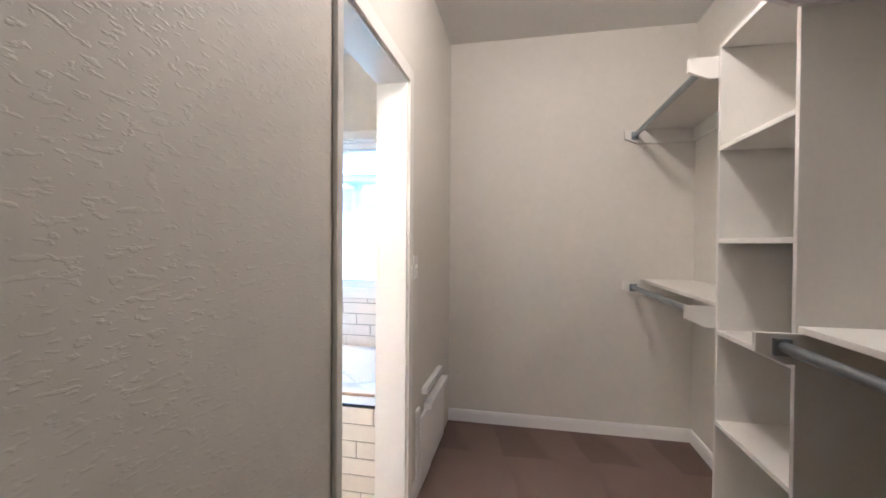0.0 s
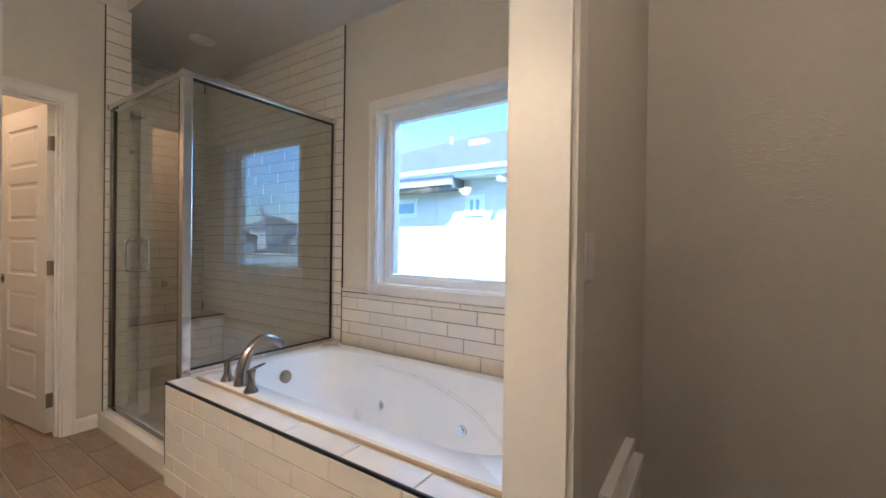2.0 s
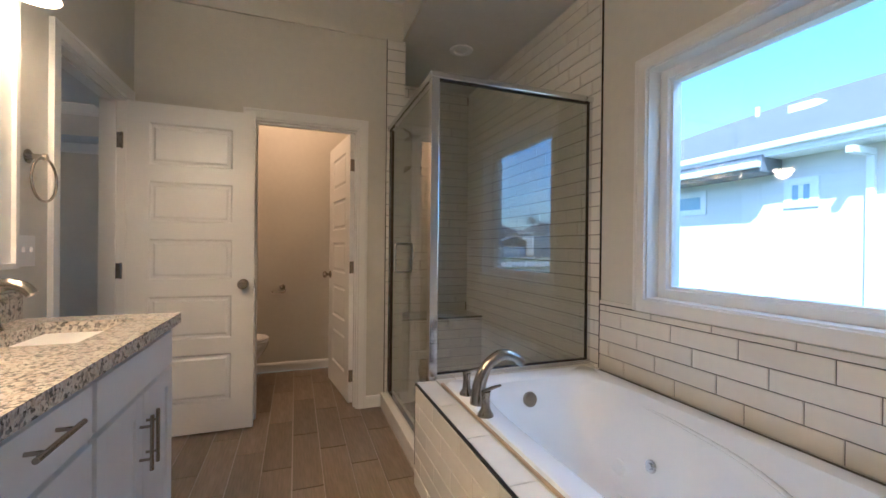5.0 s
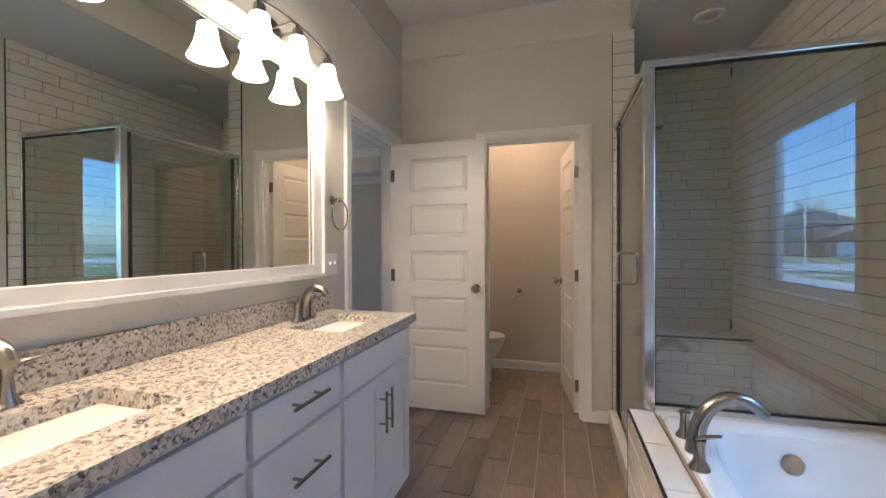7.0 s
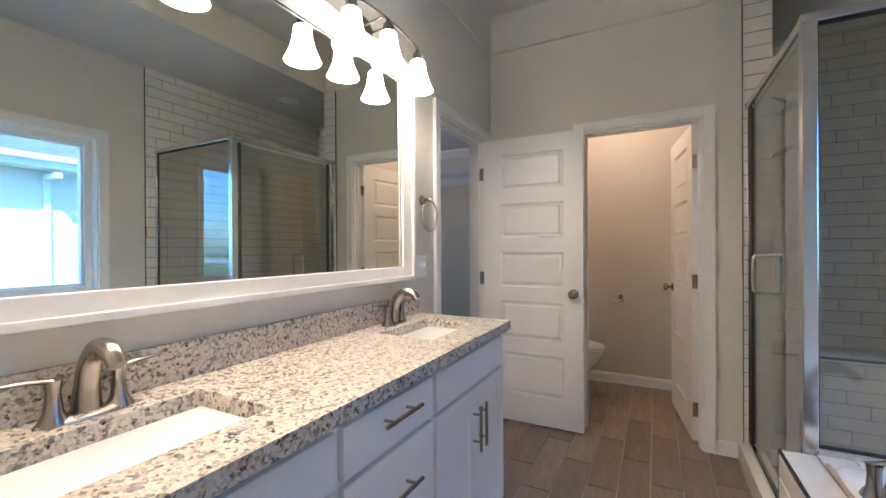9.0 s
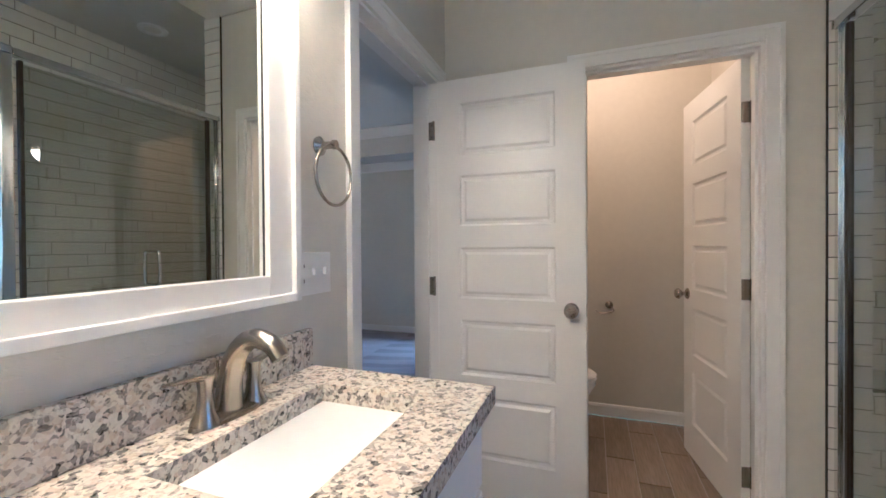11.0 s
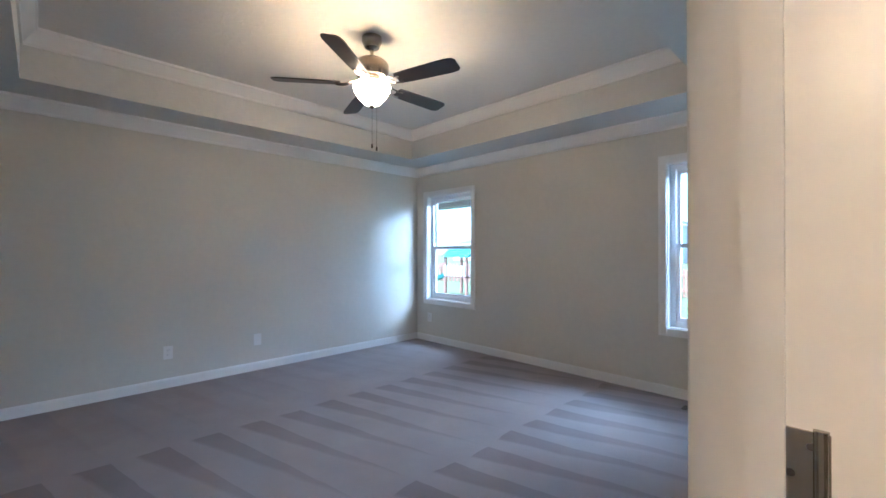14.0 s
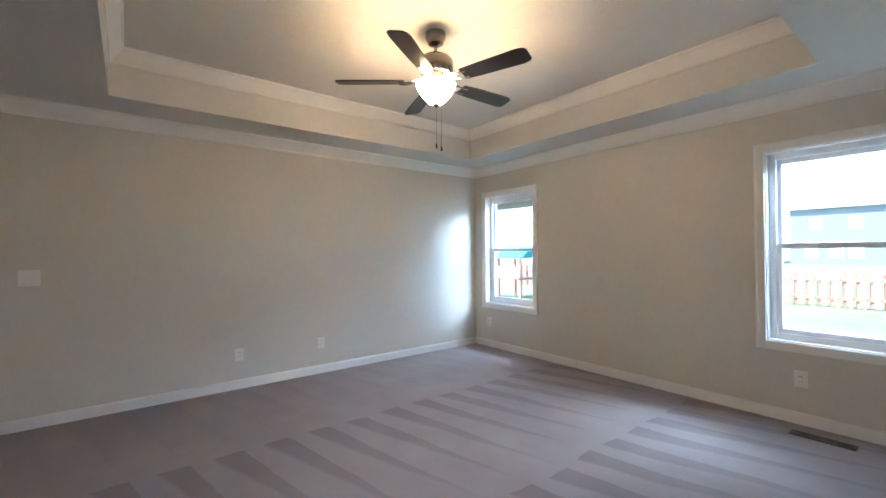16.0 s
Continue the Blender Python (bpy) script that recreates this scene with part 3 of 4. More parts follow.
SINKS = (1.0, 2.12)
ctop = thing("countertop", "speckled cream and grey granite double vanity countertop", "countertop", (XV, 0.637, VH))
SX0, SX1, SW = 0.135, 0.385, 0.20
bm = bmesh.new()
cl, cd, th = 1.80, 0.515, 0.04
ys = [0.0]
for s in SINKS:
    ys += [s - 0.637 - SW, s - 0.637 + SW]
ys.append(cl)
for i in range(0, 6, 2):
    box(bm, 0, cd, ys[i], ys[i + 1], 0, th)
for i in (1, 3):
    box(bm, 0, SX0, ys[i], ys[i + 1], 0, th)
    box(bm, SX1, cd, ys[i], ys[i + 1], 0, th)
bmesh.ops.remove_doubles(bm, verts=bm.verts, dist=0.0005)
part("slab", bm, GRANITE, ctop)
part("backsplash", B((0, 0.02, 0, cl - 0.005, th + 0.0005, th + 0.10), bev=0.002), GRANITE, ctop)


def basin(name, y):
    root = thing(name, "white rectangular undermount porcelain sink", "sink", (XV + 0.26, y, VH), group="vanity sinks")
    bm = bmesh.new()
    hx, hy = 0.129, 0.204
    rows = ((1.0, -0.001), (0.985, -0.03), (0.93, -0.10), (0.80, -0.14), (0.45, -0.150), (0.12, -0.153))
    rings = []
    for s, z in rows:
        ring = []
        for k in range(32):
            a = 2 * math.pi * k / 32
            c, q = math.cos(a), math.sin(a)
            e = 0.32 if s > 0.5 else 0.8
            ring.append(bm.verts.new((hx * s * math.copysign(abs(c) ** e, c), hy * s * math.copysign(abs(q) ** e, q), z)))
        rings.append(ring)
    for a, b in zip(rings, rings[1:]):
        for k in range(32):
            bm.faces.new((a[k], a[(k + 1) % 32], b[(k + 1) % 32], b[k]))
    bm.faces.new(rings[-1])
    part("bowl", bm, PORCELAIN, root, smooth=True)
    part("drain", lathe(bmesh.new(), ((0, -0.149), (0.026, -0.149), (0.03, -0.152))), NICKEL, root, smooth=True)


def vanity_faucet(y):
    root = thing("vanity_faucet", "brushed nickel two-handle arched sink faucet", "faucet", (XV + 0.075, y, VH + 0.0405), group="vanity faucets")
    bp = bmesh.new()
    lathe(bp, ((0, 0), (0.029, 0), (0.028, 0.006), (0.02, 0.012), (0, 0.013)), Matrix.Diagonal((1, 3.0, 1, 1)))
    part("base_plate", bp, NICKEL, root, smooth=True)
    part("spout", sweep(bmesh.new(), [(-0.006, 0, 0.008), (-0.002, 0, 0.065), (0.016, 0, 0.118), (0.055, 0, 0.148), (0.098, 0, 0.14), (0.12, 0, 0.116)], (0.027, 0.022, 0.02, 0.019, 0.0175, 0.016), 16), NICKEL, root, smooth=True)
    part("lift_rod", sweep(bmesh.new(), [(-0.03, 0, 0.01), (-0.034, 0, 0.10)], 0.003, 8, 1), NICKEL, root)
    for s in (-1, 1):
        bm = lathe(bmesh.new(), ((0, 0), (0.026, 0), (0.024, 0.008), (0.016, 0.025), (0.012, 0.06), (0.015, 0.085), (0.0, 0.09)), Matrix.Translation((0, s * 0.055, 0.002)))
        sweep(bm, [(0, s * 0.05, 0.083), (0.004, s * 0.085, 0.092), (0.008, s * 0.135, 0.097)], (0.011, 0.009, 0.005), 10, flat=0.6)
        part("lever_handle", bm, NICKEL, root, smooth=True)


for y in SINKS:
    basin("sink", y)
    vanity_faucet(y)

# mirror and its frame
mir = thing("framed_mirror", "wide wall mirror in a stepped white painted frame", "mirror", (XV, 0.70, 1.10))
MW, MH, FW = 1.665, 1.07, 0.092
part("frame", B((0.003, 0.028, 0, FW, 0, MH), (0.003, 0.028, MW - FW, MW, 0, MH), (0.003, 0.028, FW, MW - FW, 0, FW * 0.72), (0.003, 0.028, FW, MW - FW, MH - FW, MH), bev=0.003), WHITE, mir)
part("frame_bead", B((0.028, 0.042, 0, 0.02, 0, MH), (0.028, 0.042, MW - 0.02, MW, 0, MH), (0.028, 0.042, 0.02, MW - 0.02, 0, 0.02), (0.028, 0.042, 0.02, MW - 0.02, MH - 0.02, MH), bev=0.002), WHITE, mir)
part("mirror_glass", B((0.002, 0.012, FW - 0.004, MW - FW + 0.004, FW * 0.72 - 0.004, MH - FW + 0.004)), MIRROR, mir)
part("edge_line", B((0.012, 0.0135, FW, FW + 0.004, FW * 0.72, MH - FW), (0.012, 0.0135, MW - FW - 0.004, MW - FW, FW * 0.72, MH - FW), (0.012, 0.0135, FW, MW - FW, MH - FW - 0.004, MH - FW)), BLACK, mir)


def vanity_light(y):
    root = thing("vanity_light", "three-light bronze bar with lit frosted bell shades", "wall lamp", (XV, y, 2.198), group="vanity lights")
    part("wall_plate", lathe(bmesh.new(), ((0, 0.001), (0.06, 0.001), (0.058, 0.012), (0.04, 0.022), (0.02, 0.026), (0.0, 0.026)), CX), NICKEL, root, smooth=True)
    arms = sweep(bmesh.new(), [(0.02, -0.03, 0), (0.10, -0.035, 0.005), (0.135, -0.04, 0.01)], 0.006, 8)
    sweep(arms, [(0.02, 0.03, 0), (0.10, 0.035, 0.005), (0.135, 0.04, 0.01)], 0.006, 8)
    part("arm", arms, NICKEL, root, smooth=True)
    part("arched_bar", sweep(bmesh.new(), [(0.135, -0.255, -0.015), (0.135, -0.13, 0.006), (0.135, 0, 0.014), (0.135, 0.13, 0.006), (0.135, 0.255, -0.015)], 0.0055, 8), BRONZE, root, smooth=True)
    for k in (-1, 0, 1):
        z = -0.012 if k else 0.012
        at = Matrix.Translation((0.135, k * 0.235, z))
        part("socket", lathe(bmesh.new(), ((0, 0.005), (0.009, 0.005), (0.012, -0.01), (0.022, -0.02), (0.023, -0.055), (0.0, -0.055)), at), NICKEL, root, smooth=True)
        part("shade", lathe(bmesh.new(), ((0.024, -0.05), (0.034, -0.058), (0.038, -0.09), (0.046, -0.13), (0.064, -0.175), (0.072, -0.19), (0.069, -0.19), (0.061, -0.174), (0.043, -0.13), (0.035, -0.09), (0.03, -0.06)), at), SHADE, root, "glowing frosted glass bell shade", smooth=True)
        lamp("vanity_bulb", "POINT", VANITY_W, WARM, (XV + 0.135, y + k * 0.235, 2.198 + z - 0.175), 0.03)


vanity_light(2.0)
vanity_light(1.07)


def towel_ring():
    root = thing("towel_ring", "brushed nickel towel ring on the wall", "towel ring", (XV, 2.49, 1.515))
    part("post", lathe(bmesh.new(), ((0, 0.001), (0.026, 0.001), (0.027, 0.006), (0.018, 0.012), (0.011, 0.018), (0.010, 0.045), (0.014, 0.05), (0.012, 0.06), (0, 0.062)), CX), NICKEL, root, smooth=True)
    pts = [(0.052, 0.082 * math.sin(a), -0.086 + 0.082 * math.cos(a)) for a in (2 * math.pi * k / 16 for k in range(17))]
    part("ring", sweep(bmesh.new(), pts, 0.0048, 10, 3), NICKEL, root, smooth=True)


towel_ring()


def wall_plate(name, label, m, w, h, bits):
    """Electric cover plate: local x across, y out of the wall, z up; bits are rockers or receptacles at x."""
    root = thing(name, label, "outlet" if "outlet" in name else "switch")
    root.matrix_world = m
    part("cover", B((-w / 2, w / 2, 0.0, 0.006, -h / 2, h / 2), bev=0.002), PLASTIC, root)
    for x, kind in bits:
        if kind == "switch":
            part("toggle", B((x - 0.005, x + 0.005, 0.006, 0.015, -0.004, 0.014), bev=0.001), PLASTIC, root)
        else:
            for dz in (-0.02, 0.02):
                part("receptacle", B((x - 0.016, x + 0.016, 0.006, 0.0075, dz - 0.013, dz + 0.013), bev=0.001), PLASTIC, root)
                part("slot", B((x - 0.008, x - 0.005, 0.0076, 0.0082, dz - 0.004, dz + 0.006), (x + 0.005, x + 0.008, 0.0076, 0.0082, dz - 0.004, dz + 0.005)), SLOT, root)
    return root


wall_plate("outlet_and_switch_plate", "white three-gang plate with outlet and two switches", pose(XV, 2.455, 1.16, 0, 0, -90), 0.155, 0.115, ((0.047, "out"), (0, "switch"), (-0.047, "switch")))
wall_plate("light_switch", "white toggle switch plate beside the closet door", pose(2.30, YC, 1.18, 0, 0, 180), 0.072, 0.115, ((0, "switch"),))

# ---- bathroom: tub ----
TX, TY0, TY1, TZ = 2.178, YB + 0.004, 2.488, 0.51
deck = thing("tub_deck", "tiled bathtub surround with black metal edge trim", "tub surround", (0, 0, 0))
part("deck_base", B((TX + 0.008, TX + 0.12, TY0, TY1, 0, TZ - 0.008), (TX + 0.12, XW - 0.002, TY1 - 0.085, TY1, 0, TZ - 0.008), (TX + 0.12, XW - 0.002, TY0, TY0 + 0.07, 0, TZ - 0.008), (XW - 0.08, XW - 0.002, TY0 + 0.07, TY1 - 0.085, 0, TZ - 0.008)), GROUT, deck)
part("edge_trim", B((TX - 0.001, TX + 0.007, TY0, TY1, TZ - 0.009, TZ + 0.001), (TX - 0.001, TX + 0.004, TY1 - 0.004, TY1 + 0.002, 0.1, TZ - 0.009)), BLACK, deck)
part("caulk_line", B((TX + 0.108, TX + 0.121, TY0 + 0.07, TY1 - 0.08, TZ, TZ + 0.014), bev=0.003), CAULK, deck)

tub = thing("bathtub", "white acrylic drop-in jetted bathtub", "bathtub", (2.735, 1.535, TZ))


def rounded(hx, hy, e, k, n=56):
    a = 2 * math.pi * k / n
    c, q = math.cos(a), math.sin(a)
    return hx * math.copysign(abs(c) ** e, c), hy * math.copysign(abs(q) ** e, q)


bm, rings = bmesh.new(), []
for hx, hy, e, z, ox in ((0.445, 0.885, 0.12, -0.03, 0), (0.445, 0.885, 0.12, 0.012, 0), (0.435, 0.875, 0.12, 0.022, 0), (0.375, 0.80, 0.42, 0.022, 0.02), (0.362, 0.785, 0.42, 0.012, 0.02),
                         (0.35, 0.765, 0.45, -0.06, 0.02), (0.325, 0.72, 0.45, -0.15, 0.02), (0.30, 0.68, 0.45, -0.22, 0.02), (0.27, 0.63, 0.45, -0.34, 0.02), (0.22, 0.56, 0.5, -0.40, 0.02), (0.05, 0.2, 0.8, -0.41, 0.02)):
    rings.append([bm.verts.new((x + ox, y, z)) for x, y in (rounded(hx, hy, e, k) for k in range(56))])
for a, b in zip(rings, rings[1:]):
    for k in range(56):
        bm.faces.new((a[k], a[(k + 1) % 56], b[(k + 1) % 56], b[k]))
bm.faces.new(rings[-1])
part("shell", bm, ACRYLIC, tub, smooth=True)
part("overflow", lathe(bmesh.new(), ((0, 0.012), (0.02, 0.013), (0.036, 0.010), (0.038, 0)), Matrix.Translation((-0.02, 0.752, -0.075)) @ pose(0, 0, 0, 80)), NICKEL, tub, "brushed nickel overflow plate", smooth=True)
jet = ((0, 0.012), (0.012, 0.012), (0.014, 0.006), (0.024, 0.008), (0.028, 0))
for y in (0.315, -0.245):
    part("jet", lathe(bmesh.new(), jet, Matrix.Translation((0.305, y, -0.245)) @ pose(0, 0, 0, 0, -78)), CHROME, tub, smooth=True)
part("suction_cover", lathe(bmesh.new(), ((0, 0.014), (0.035, 0.012), (0.045, 0)), Matrix.Translation((0.283, 0.475, -0.325)) @ pose(0, 0, 0, 0, -72)), ACRYLIC, tub, "round white suction cover", smooth=True)
part("armrest_ridge", sweep(bmesh.new(), [(0.372, 0.50, -0.035), (0.37, 0.25, -0.042), (0.362, -0.05, -0.07), (0.338, -0.30, -0.15), (0.30, -0.48, -0.25), (0.24, -0.58, -0.345)], (0.003, 0.007, 0.009, 0.010, 0.009, 0.003), 12, 8), ACRYLIC, tub, "moulded armrest ridge", smooth=True)

tf = thing("tub_faucet", "brushed nickel arched roman tub faucet with two levers", "faucet", (2.335, 2.085, TZ + 0.022), rz=-5)
part("spout", sweep(bmesh.new(), [(0, 0, 0), (0.008, 0, 0.08), (0.04, 0, 0.155), (0.10, 0, 0.20), (0.165, 0, 0.19), (0.205, 0, 0.155)], (0.033, 0.028, 0.025, 0.023, 0.021, 0.018), 16), NICKEL, tf, smooth=True)
for y, x in ((-0.12, -0.01), (0.118, -0.01)):
    bm = lathe(bmesh.new(), ((0, 0), (0.032, 0), (0.03, 0.008), (0.018, 0.028), (0.016, 0.07), (0.02, 0.095), (0, 0.102)), Matrix.Translation((x, y, 0)))
    sweep(bm, [(x - 0.012, y, 0.092), (x + 0.025, y - 0.006, 0.108), (x + 0.06, y - 0.012, 0.118)], (0.013, 0.011, 0.006), 10, flat=0.6)
    part("lever_handle", bm, NICKEL, tf, smooth=True)

# ---- bathroom: shower ----
SG, GY, GZ = 2.27, 2.5, 2.05
curb = thing("shower_curb", "low tiled shower curb", "curb", (0, 0, 0))
part("curb_base", B((2.212, 2.325, TY1 + 0.003, YE - 0.001, 0, 0.1), bev=0.004), TILE, curb)
pan = thing("shower_floor_pan", "white acrylic shower floor pan", "shower pan")
part("pan", B((2.325, XW - 0.012, TY1 + 0.003, 4.34, 0.0, 0.03)), ACRYLIC, pan)
bench = thing("shower_bench", "tiled shower bench with dark edge", "bench")
part("bench_body", B((2.385, XW - 0.014, 3.98, 4.336, 0.03, 0.545)), GROUT, bench)
part("bench_top", B((2.383, XW - 0.013, 3.97, 4.337, 0.546, 0.56)), TILE, bench)
part("bench_edge", B((2.384, XW - 0.014, 3.962, 3.969, 0.545, 0.561)), BLACK, bench)

enc = thing("shower_enclosure", "framed glass shower enclosure with satin nickel rails", "shower enclosure", (0, 0, 0))
fr = 0.028
part("corner_post", B((SG - 0.025, SG + 0.02, GY - 0.025, GY + 0.02, TZ + 0.02, GZ), bev=0.004), CHROME, enc)
part("corner_post_lower", B((SG - 0.015, SG + 0.02, TY1 + 0.006, GY + 0.03, 0.1, TZ + 0.02), bev=0.003), CHROME, enc)
part("top_rail", B((SG - 0.028, XW - 0.012, GY - 0.022, GY + 0.018, GZ, GZ + 0.035), bev=0.006), CHROME, enc)
part("top_rail", B((SG - 0.024, SG + 0.018, GY + 0.02, YE - 0.012, GZ, GZ + 0.032), bev=0.005), CHROME, enc)
part("bottom_rail", B((SG + 0.02, XW - 0.012, GY - 0.015, GY + 0.012, TZ + 0.003, TZ + 0.03), bev=0.003), CHROME, enc)
part("bottom_rail", B((SG - 0.015, SG + 0.015, GY + 0.03, YE - 0.012, 0.1, 0.125), bev=0.003), CHROME, enc)
part("wall_channel", B((XW - 0.034, XW - 0.012, GY - 0.012, GY + 0.012, TZ + 0.03, GZ), bev=0.002), CHROME, enc)
part("wall_channel", B((SG - 0.012, SG + 0.012, YE - 0.036, YE - 0.012, 0.125, GZ), bev=0.002), CHROME, enc)
for q in ((XW - 0.04, XW - 0.034, GY - 0.010, GY + 0.010, TZ + 0.036, GZ - 0.008), (SG + 0.02, XW - 0.034, GY - 0.010, GY + 0.010, TZ + 0.03, TZ + 0.036),
          (SG + 0.02, XW - 0.034, GY - 0.010, GY + 0.010, GZ - 0.008, GZ), (SG + 0.02, SG + 0.025, GY - 0.01, GY + 0.01, TZ + 0.036, GZ - 0.008)):
    part("gasket", B(q), BLACK, enc)
pg = part("glass_panel", B((SG + 0.025, XW - 0.04, GY - 0.003, GY + 0.003, TZ + 0.036, GZ - 0.008)), TINT, enc)
pg.visible_shadow = False
dr = part("glass_door", B((SG - 0.003, SG + 0.003, GY + 0.06, YE - 0.10, 0.15, GZ - 0.02)), TINT, enc)
dr.visible_shadow = False
part("door_rail", B((SG - 0.012, SG + 0.012, YE - 0.10, YE - 0.08, 0.13, GZ - 0.01), bev=0.003), BRONZE, dr)
part("door_rail", B((SG - 0.012, SG + 0.012, GY + 0.045, GY + 0.06, 0.13, GZ - 0.01), bev=0.003), BRONZE, dr)
sl = part("glass_sidelight", B((SG - 0.003, SG + 0.003, YE - 0.08, YE - 0.036, 0.13, GZ - 0.005)), TINT, enc)
sl.visible_shadow = False
hb = bmesh.new()
for s in (-1, 1):
    sweep(hb, [(SG, 3.1, 1.03), (SG + s * 0.04, 3.1, 1.03), (SG + s * 0.058, 3.1, 1.048), (SG + s * 0.058, 3.1, 1.192), (SG + s * 0.04, 3.1, 1.21), (SG, 3.1, 1.21)], 0.008, 10, 4)
part("pull_handle", hb, CHROME, dr, "chrome loop pull handle", smooth=True)

sh = thing("shower_fixture", "nickel rain head with hand shower and hose", "shower head", (2.381, 4.16, 0.1))
bm = sweep(bmesh.new(), [(0, 0, 2.15), (0.11, 0, 2.19), (0.21, 0, 2.14)], 0.009, 10)
part("shower_arm", bm, NICKEL, sh, smooth=True)
part("rain_head", lathe(bmesh.new(), ((0, 0.0), (0.085, 0.0), (0.085, 0.008), (0.03, 0.03), (0.012, 0.05), (0, 0.05)), Matrix.Translation((0.235, 0, 2.09)) @ pose(0, 0, 0, 0, -20)), NICKEL, sh, smooth=True)
bm = lathe(bmesh.new(), ((0, 0), (0.05, 0), (0.05, 0.012), (0.02, 0.03), (0, 0.03)), Matrix.Translation((0.2, 0, 1.80)) @ pose(0, 0, 0, 0, -40))
sweep(bm, [(0.19, 0, 1.82), (0.10, 0, 1.75), (0.04, 0, 1.64)], 0.011, 10)
part("hand_shower", bm, NICKEL, sh, smooth=True)
part("slide_bar", sweep(bmesh.new(), [(0.04, 0.0, 1.2), (0.04, 0.0, 1.85)], 0.009, 10, 1), NICKEL, sh)
part("hose", sweep(bmesh.new(), [(0.04, 0, 1.62), (0.10, 0.02, 1.35), (0.14, 0.03, 1.05), (0.10, 0.03, 0.86), (0.04, 0.02, 0.92), (0.01, 0.02, 1.1)], 0.008, 10), CHROME, sh, smooth=True)
part("valve_plate", lathe(bmesh.new(), ((0, 0.04), (0.02, 0.04), (0.022, 0.012), (0.07, 0.008), (0.075, 0)), Matrix.Translation((0, -0.02, 1.12)) @ CX), NICKEL, sh, smooth=True)
can = thing("ceiling_downlight", "round white recessed ceiling light, unlit", "ceiling light", (2.82, 3.5, H))
part("trim_ring", lathe(bmesh.new(), ((0.09, 0), (0.088, -0.008), (0.06, -0.012), (0.052, -0.004), (0.052, 0))), PLASTIC, can, smooth=True)
part("lens", lathe(bmesh.new(), ((0, -0.003), (0.052, -0.003))), SHELF_SHADED_TRIM, can)

# ---- toilet room ----
wc = thing("toilet", "white two-piece toilet with closed lid", "toilet", (XV + 0.012, 4.24, 0))
bm = bmesh.new()
box(bm, 0.01, 0.20, -0.22, 0.22, 0.40, 0.75, bev=0.02)
part("tank", bm, PORCELAIN, wc, smooth=True)
part("tank_lid", B((0.0, 0.21, -0.23, 0.23, 0.751, 0.785), bev=0.01), PORCELAIN, wc, smooth=True)
bm, rings = bmesh.new(), []
for z, cx, rx, ry in ((0.0, 0.36, 0.25, 0.11), (0.06, 0.36, 0.24, 0.10), (0.18, 0.38, 0.22, 0.10), (0.28, 0.42, 0.26, 0.15), (0.36, 0.45, 0.275, 0.18), (0.385, 0.45, 0.275, 0.182)):
    rings.append([bm.verts.new((cx + rx * math.cos(a), ry * math.sin(a), z)) for a in (2 * math.pi * k / 28 for k in range(28))])
for a, b in zip(rings, rings[1:]):
    for k in range(28):
        bm.faces.new((a[k], a[(k + 1) % 28], b[(k + 1) % 28], b[k]))
bm.faces.new(rings[0][::-1]), bm.faces.new(rings[-1])
part("bowl", bm, PORCELAIN, wc, smooth=True)
for nm, z0, z1 in (("seat", 0.388, 0.405), ("lid", 0.408, 0.428)):
    bm = bmesh.new()
    lathe(bm, ((0, z0), (1.0, z0), (1.02, (z0 + z1) / 2), (0.98, z1), (0, z1 + 0.004)), Matrix.Translation((0.455, 0, 0)) @ Matrix.Diagonal((0.27, 0.185, 1, 1)), 32)
    part(nm, bm, PLASTIC, wc, smooth=True)
part("flush_lever", sweep(bmesh.new(), [(0.205, -0.16, 0.69), (0.225, -0.16, 0.69), (0.228, -0.10, 0.685)], 0.006, 8), CHROME, wc)

tp = thing("toilet_paper_holder", "empty brushed nickel toilet paper holder on wall", "paper holder", (1.49, 4.68, 0.80))
part("post", lathe(bmesh.new(), ((0, 0), (0.026, 0), (0.026, -0.006), (0.012, -0.014), (0.010, -0.045), (0.013, -0.055), (0, -0.06)), CY), NICKEL, tp, smooth=True)
part("hook_bar", sweep(bmesh.new(), [(0, -0.05, 0), (0.03, -0.052, -0.03), (0.0, -0.055, -0.05), (-0.07, -0.055, -0.05), (-0.09, -0.055, -0.035)], 0.005, 8), NICKEL, tp, smooth=True)


def floor_register(name, label, m, w, d, n, mat):
    root = thing(name, label, "floor vent")
    root.matrix_world = m
    part("frame", B((-w / 2, w / 2, -d / 2, -d / 2 + 0.014, 0, 0.006), (-w / 2, w / 2, d / 2 - 0.014, d / 2, 0, 0.006), (-w / 2, -w / 2 + 0.014, -d / 2 + 0.014, d / 2 - 0.014, 0, 0.006), (w / 2 - 0.014, w / 2, -d / 2 + 0.014, d / 2 - 0.014, 0, 0.006), (-0.012, 0.012, -d / 2 + 0.014, d / 2 - 0.014, 0, 0.006)), mat, root)
    part("backing", B((-w / 2 + 0.014, w / 2 - 0.014, -d / 2 + 0.014, d / 2 - 0.014, 0, 0.001)), SLOT, root)
    for k in range(n):
        x = -w / 2 + 0.014 + (k + 0.5) * (w - 0.028) / n
        part("slat", B((x - 0.002, x + 0.002, -d / 2 + 0.014, d / 2 - 0.014, 0.001, 0.005)), mat, root)


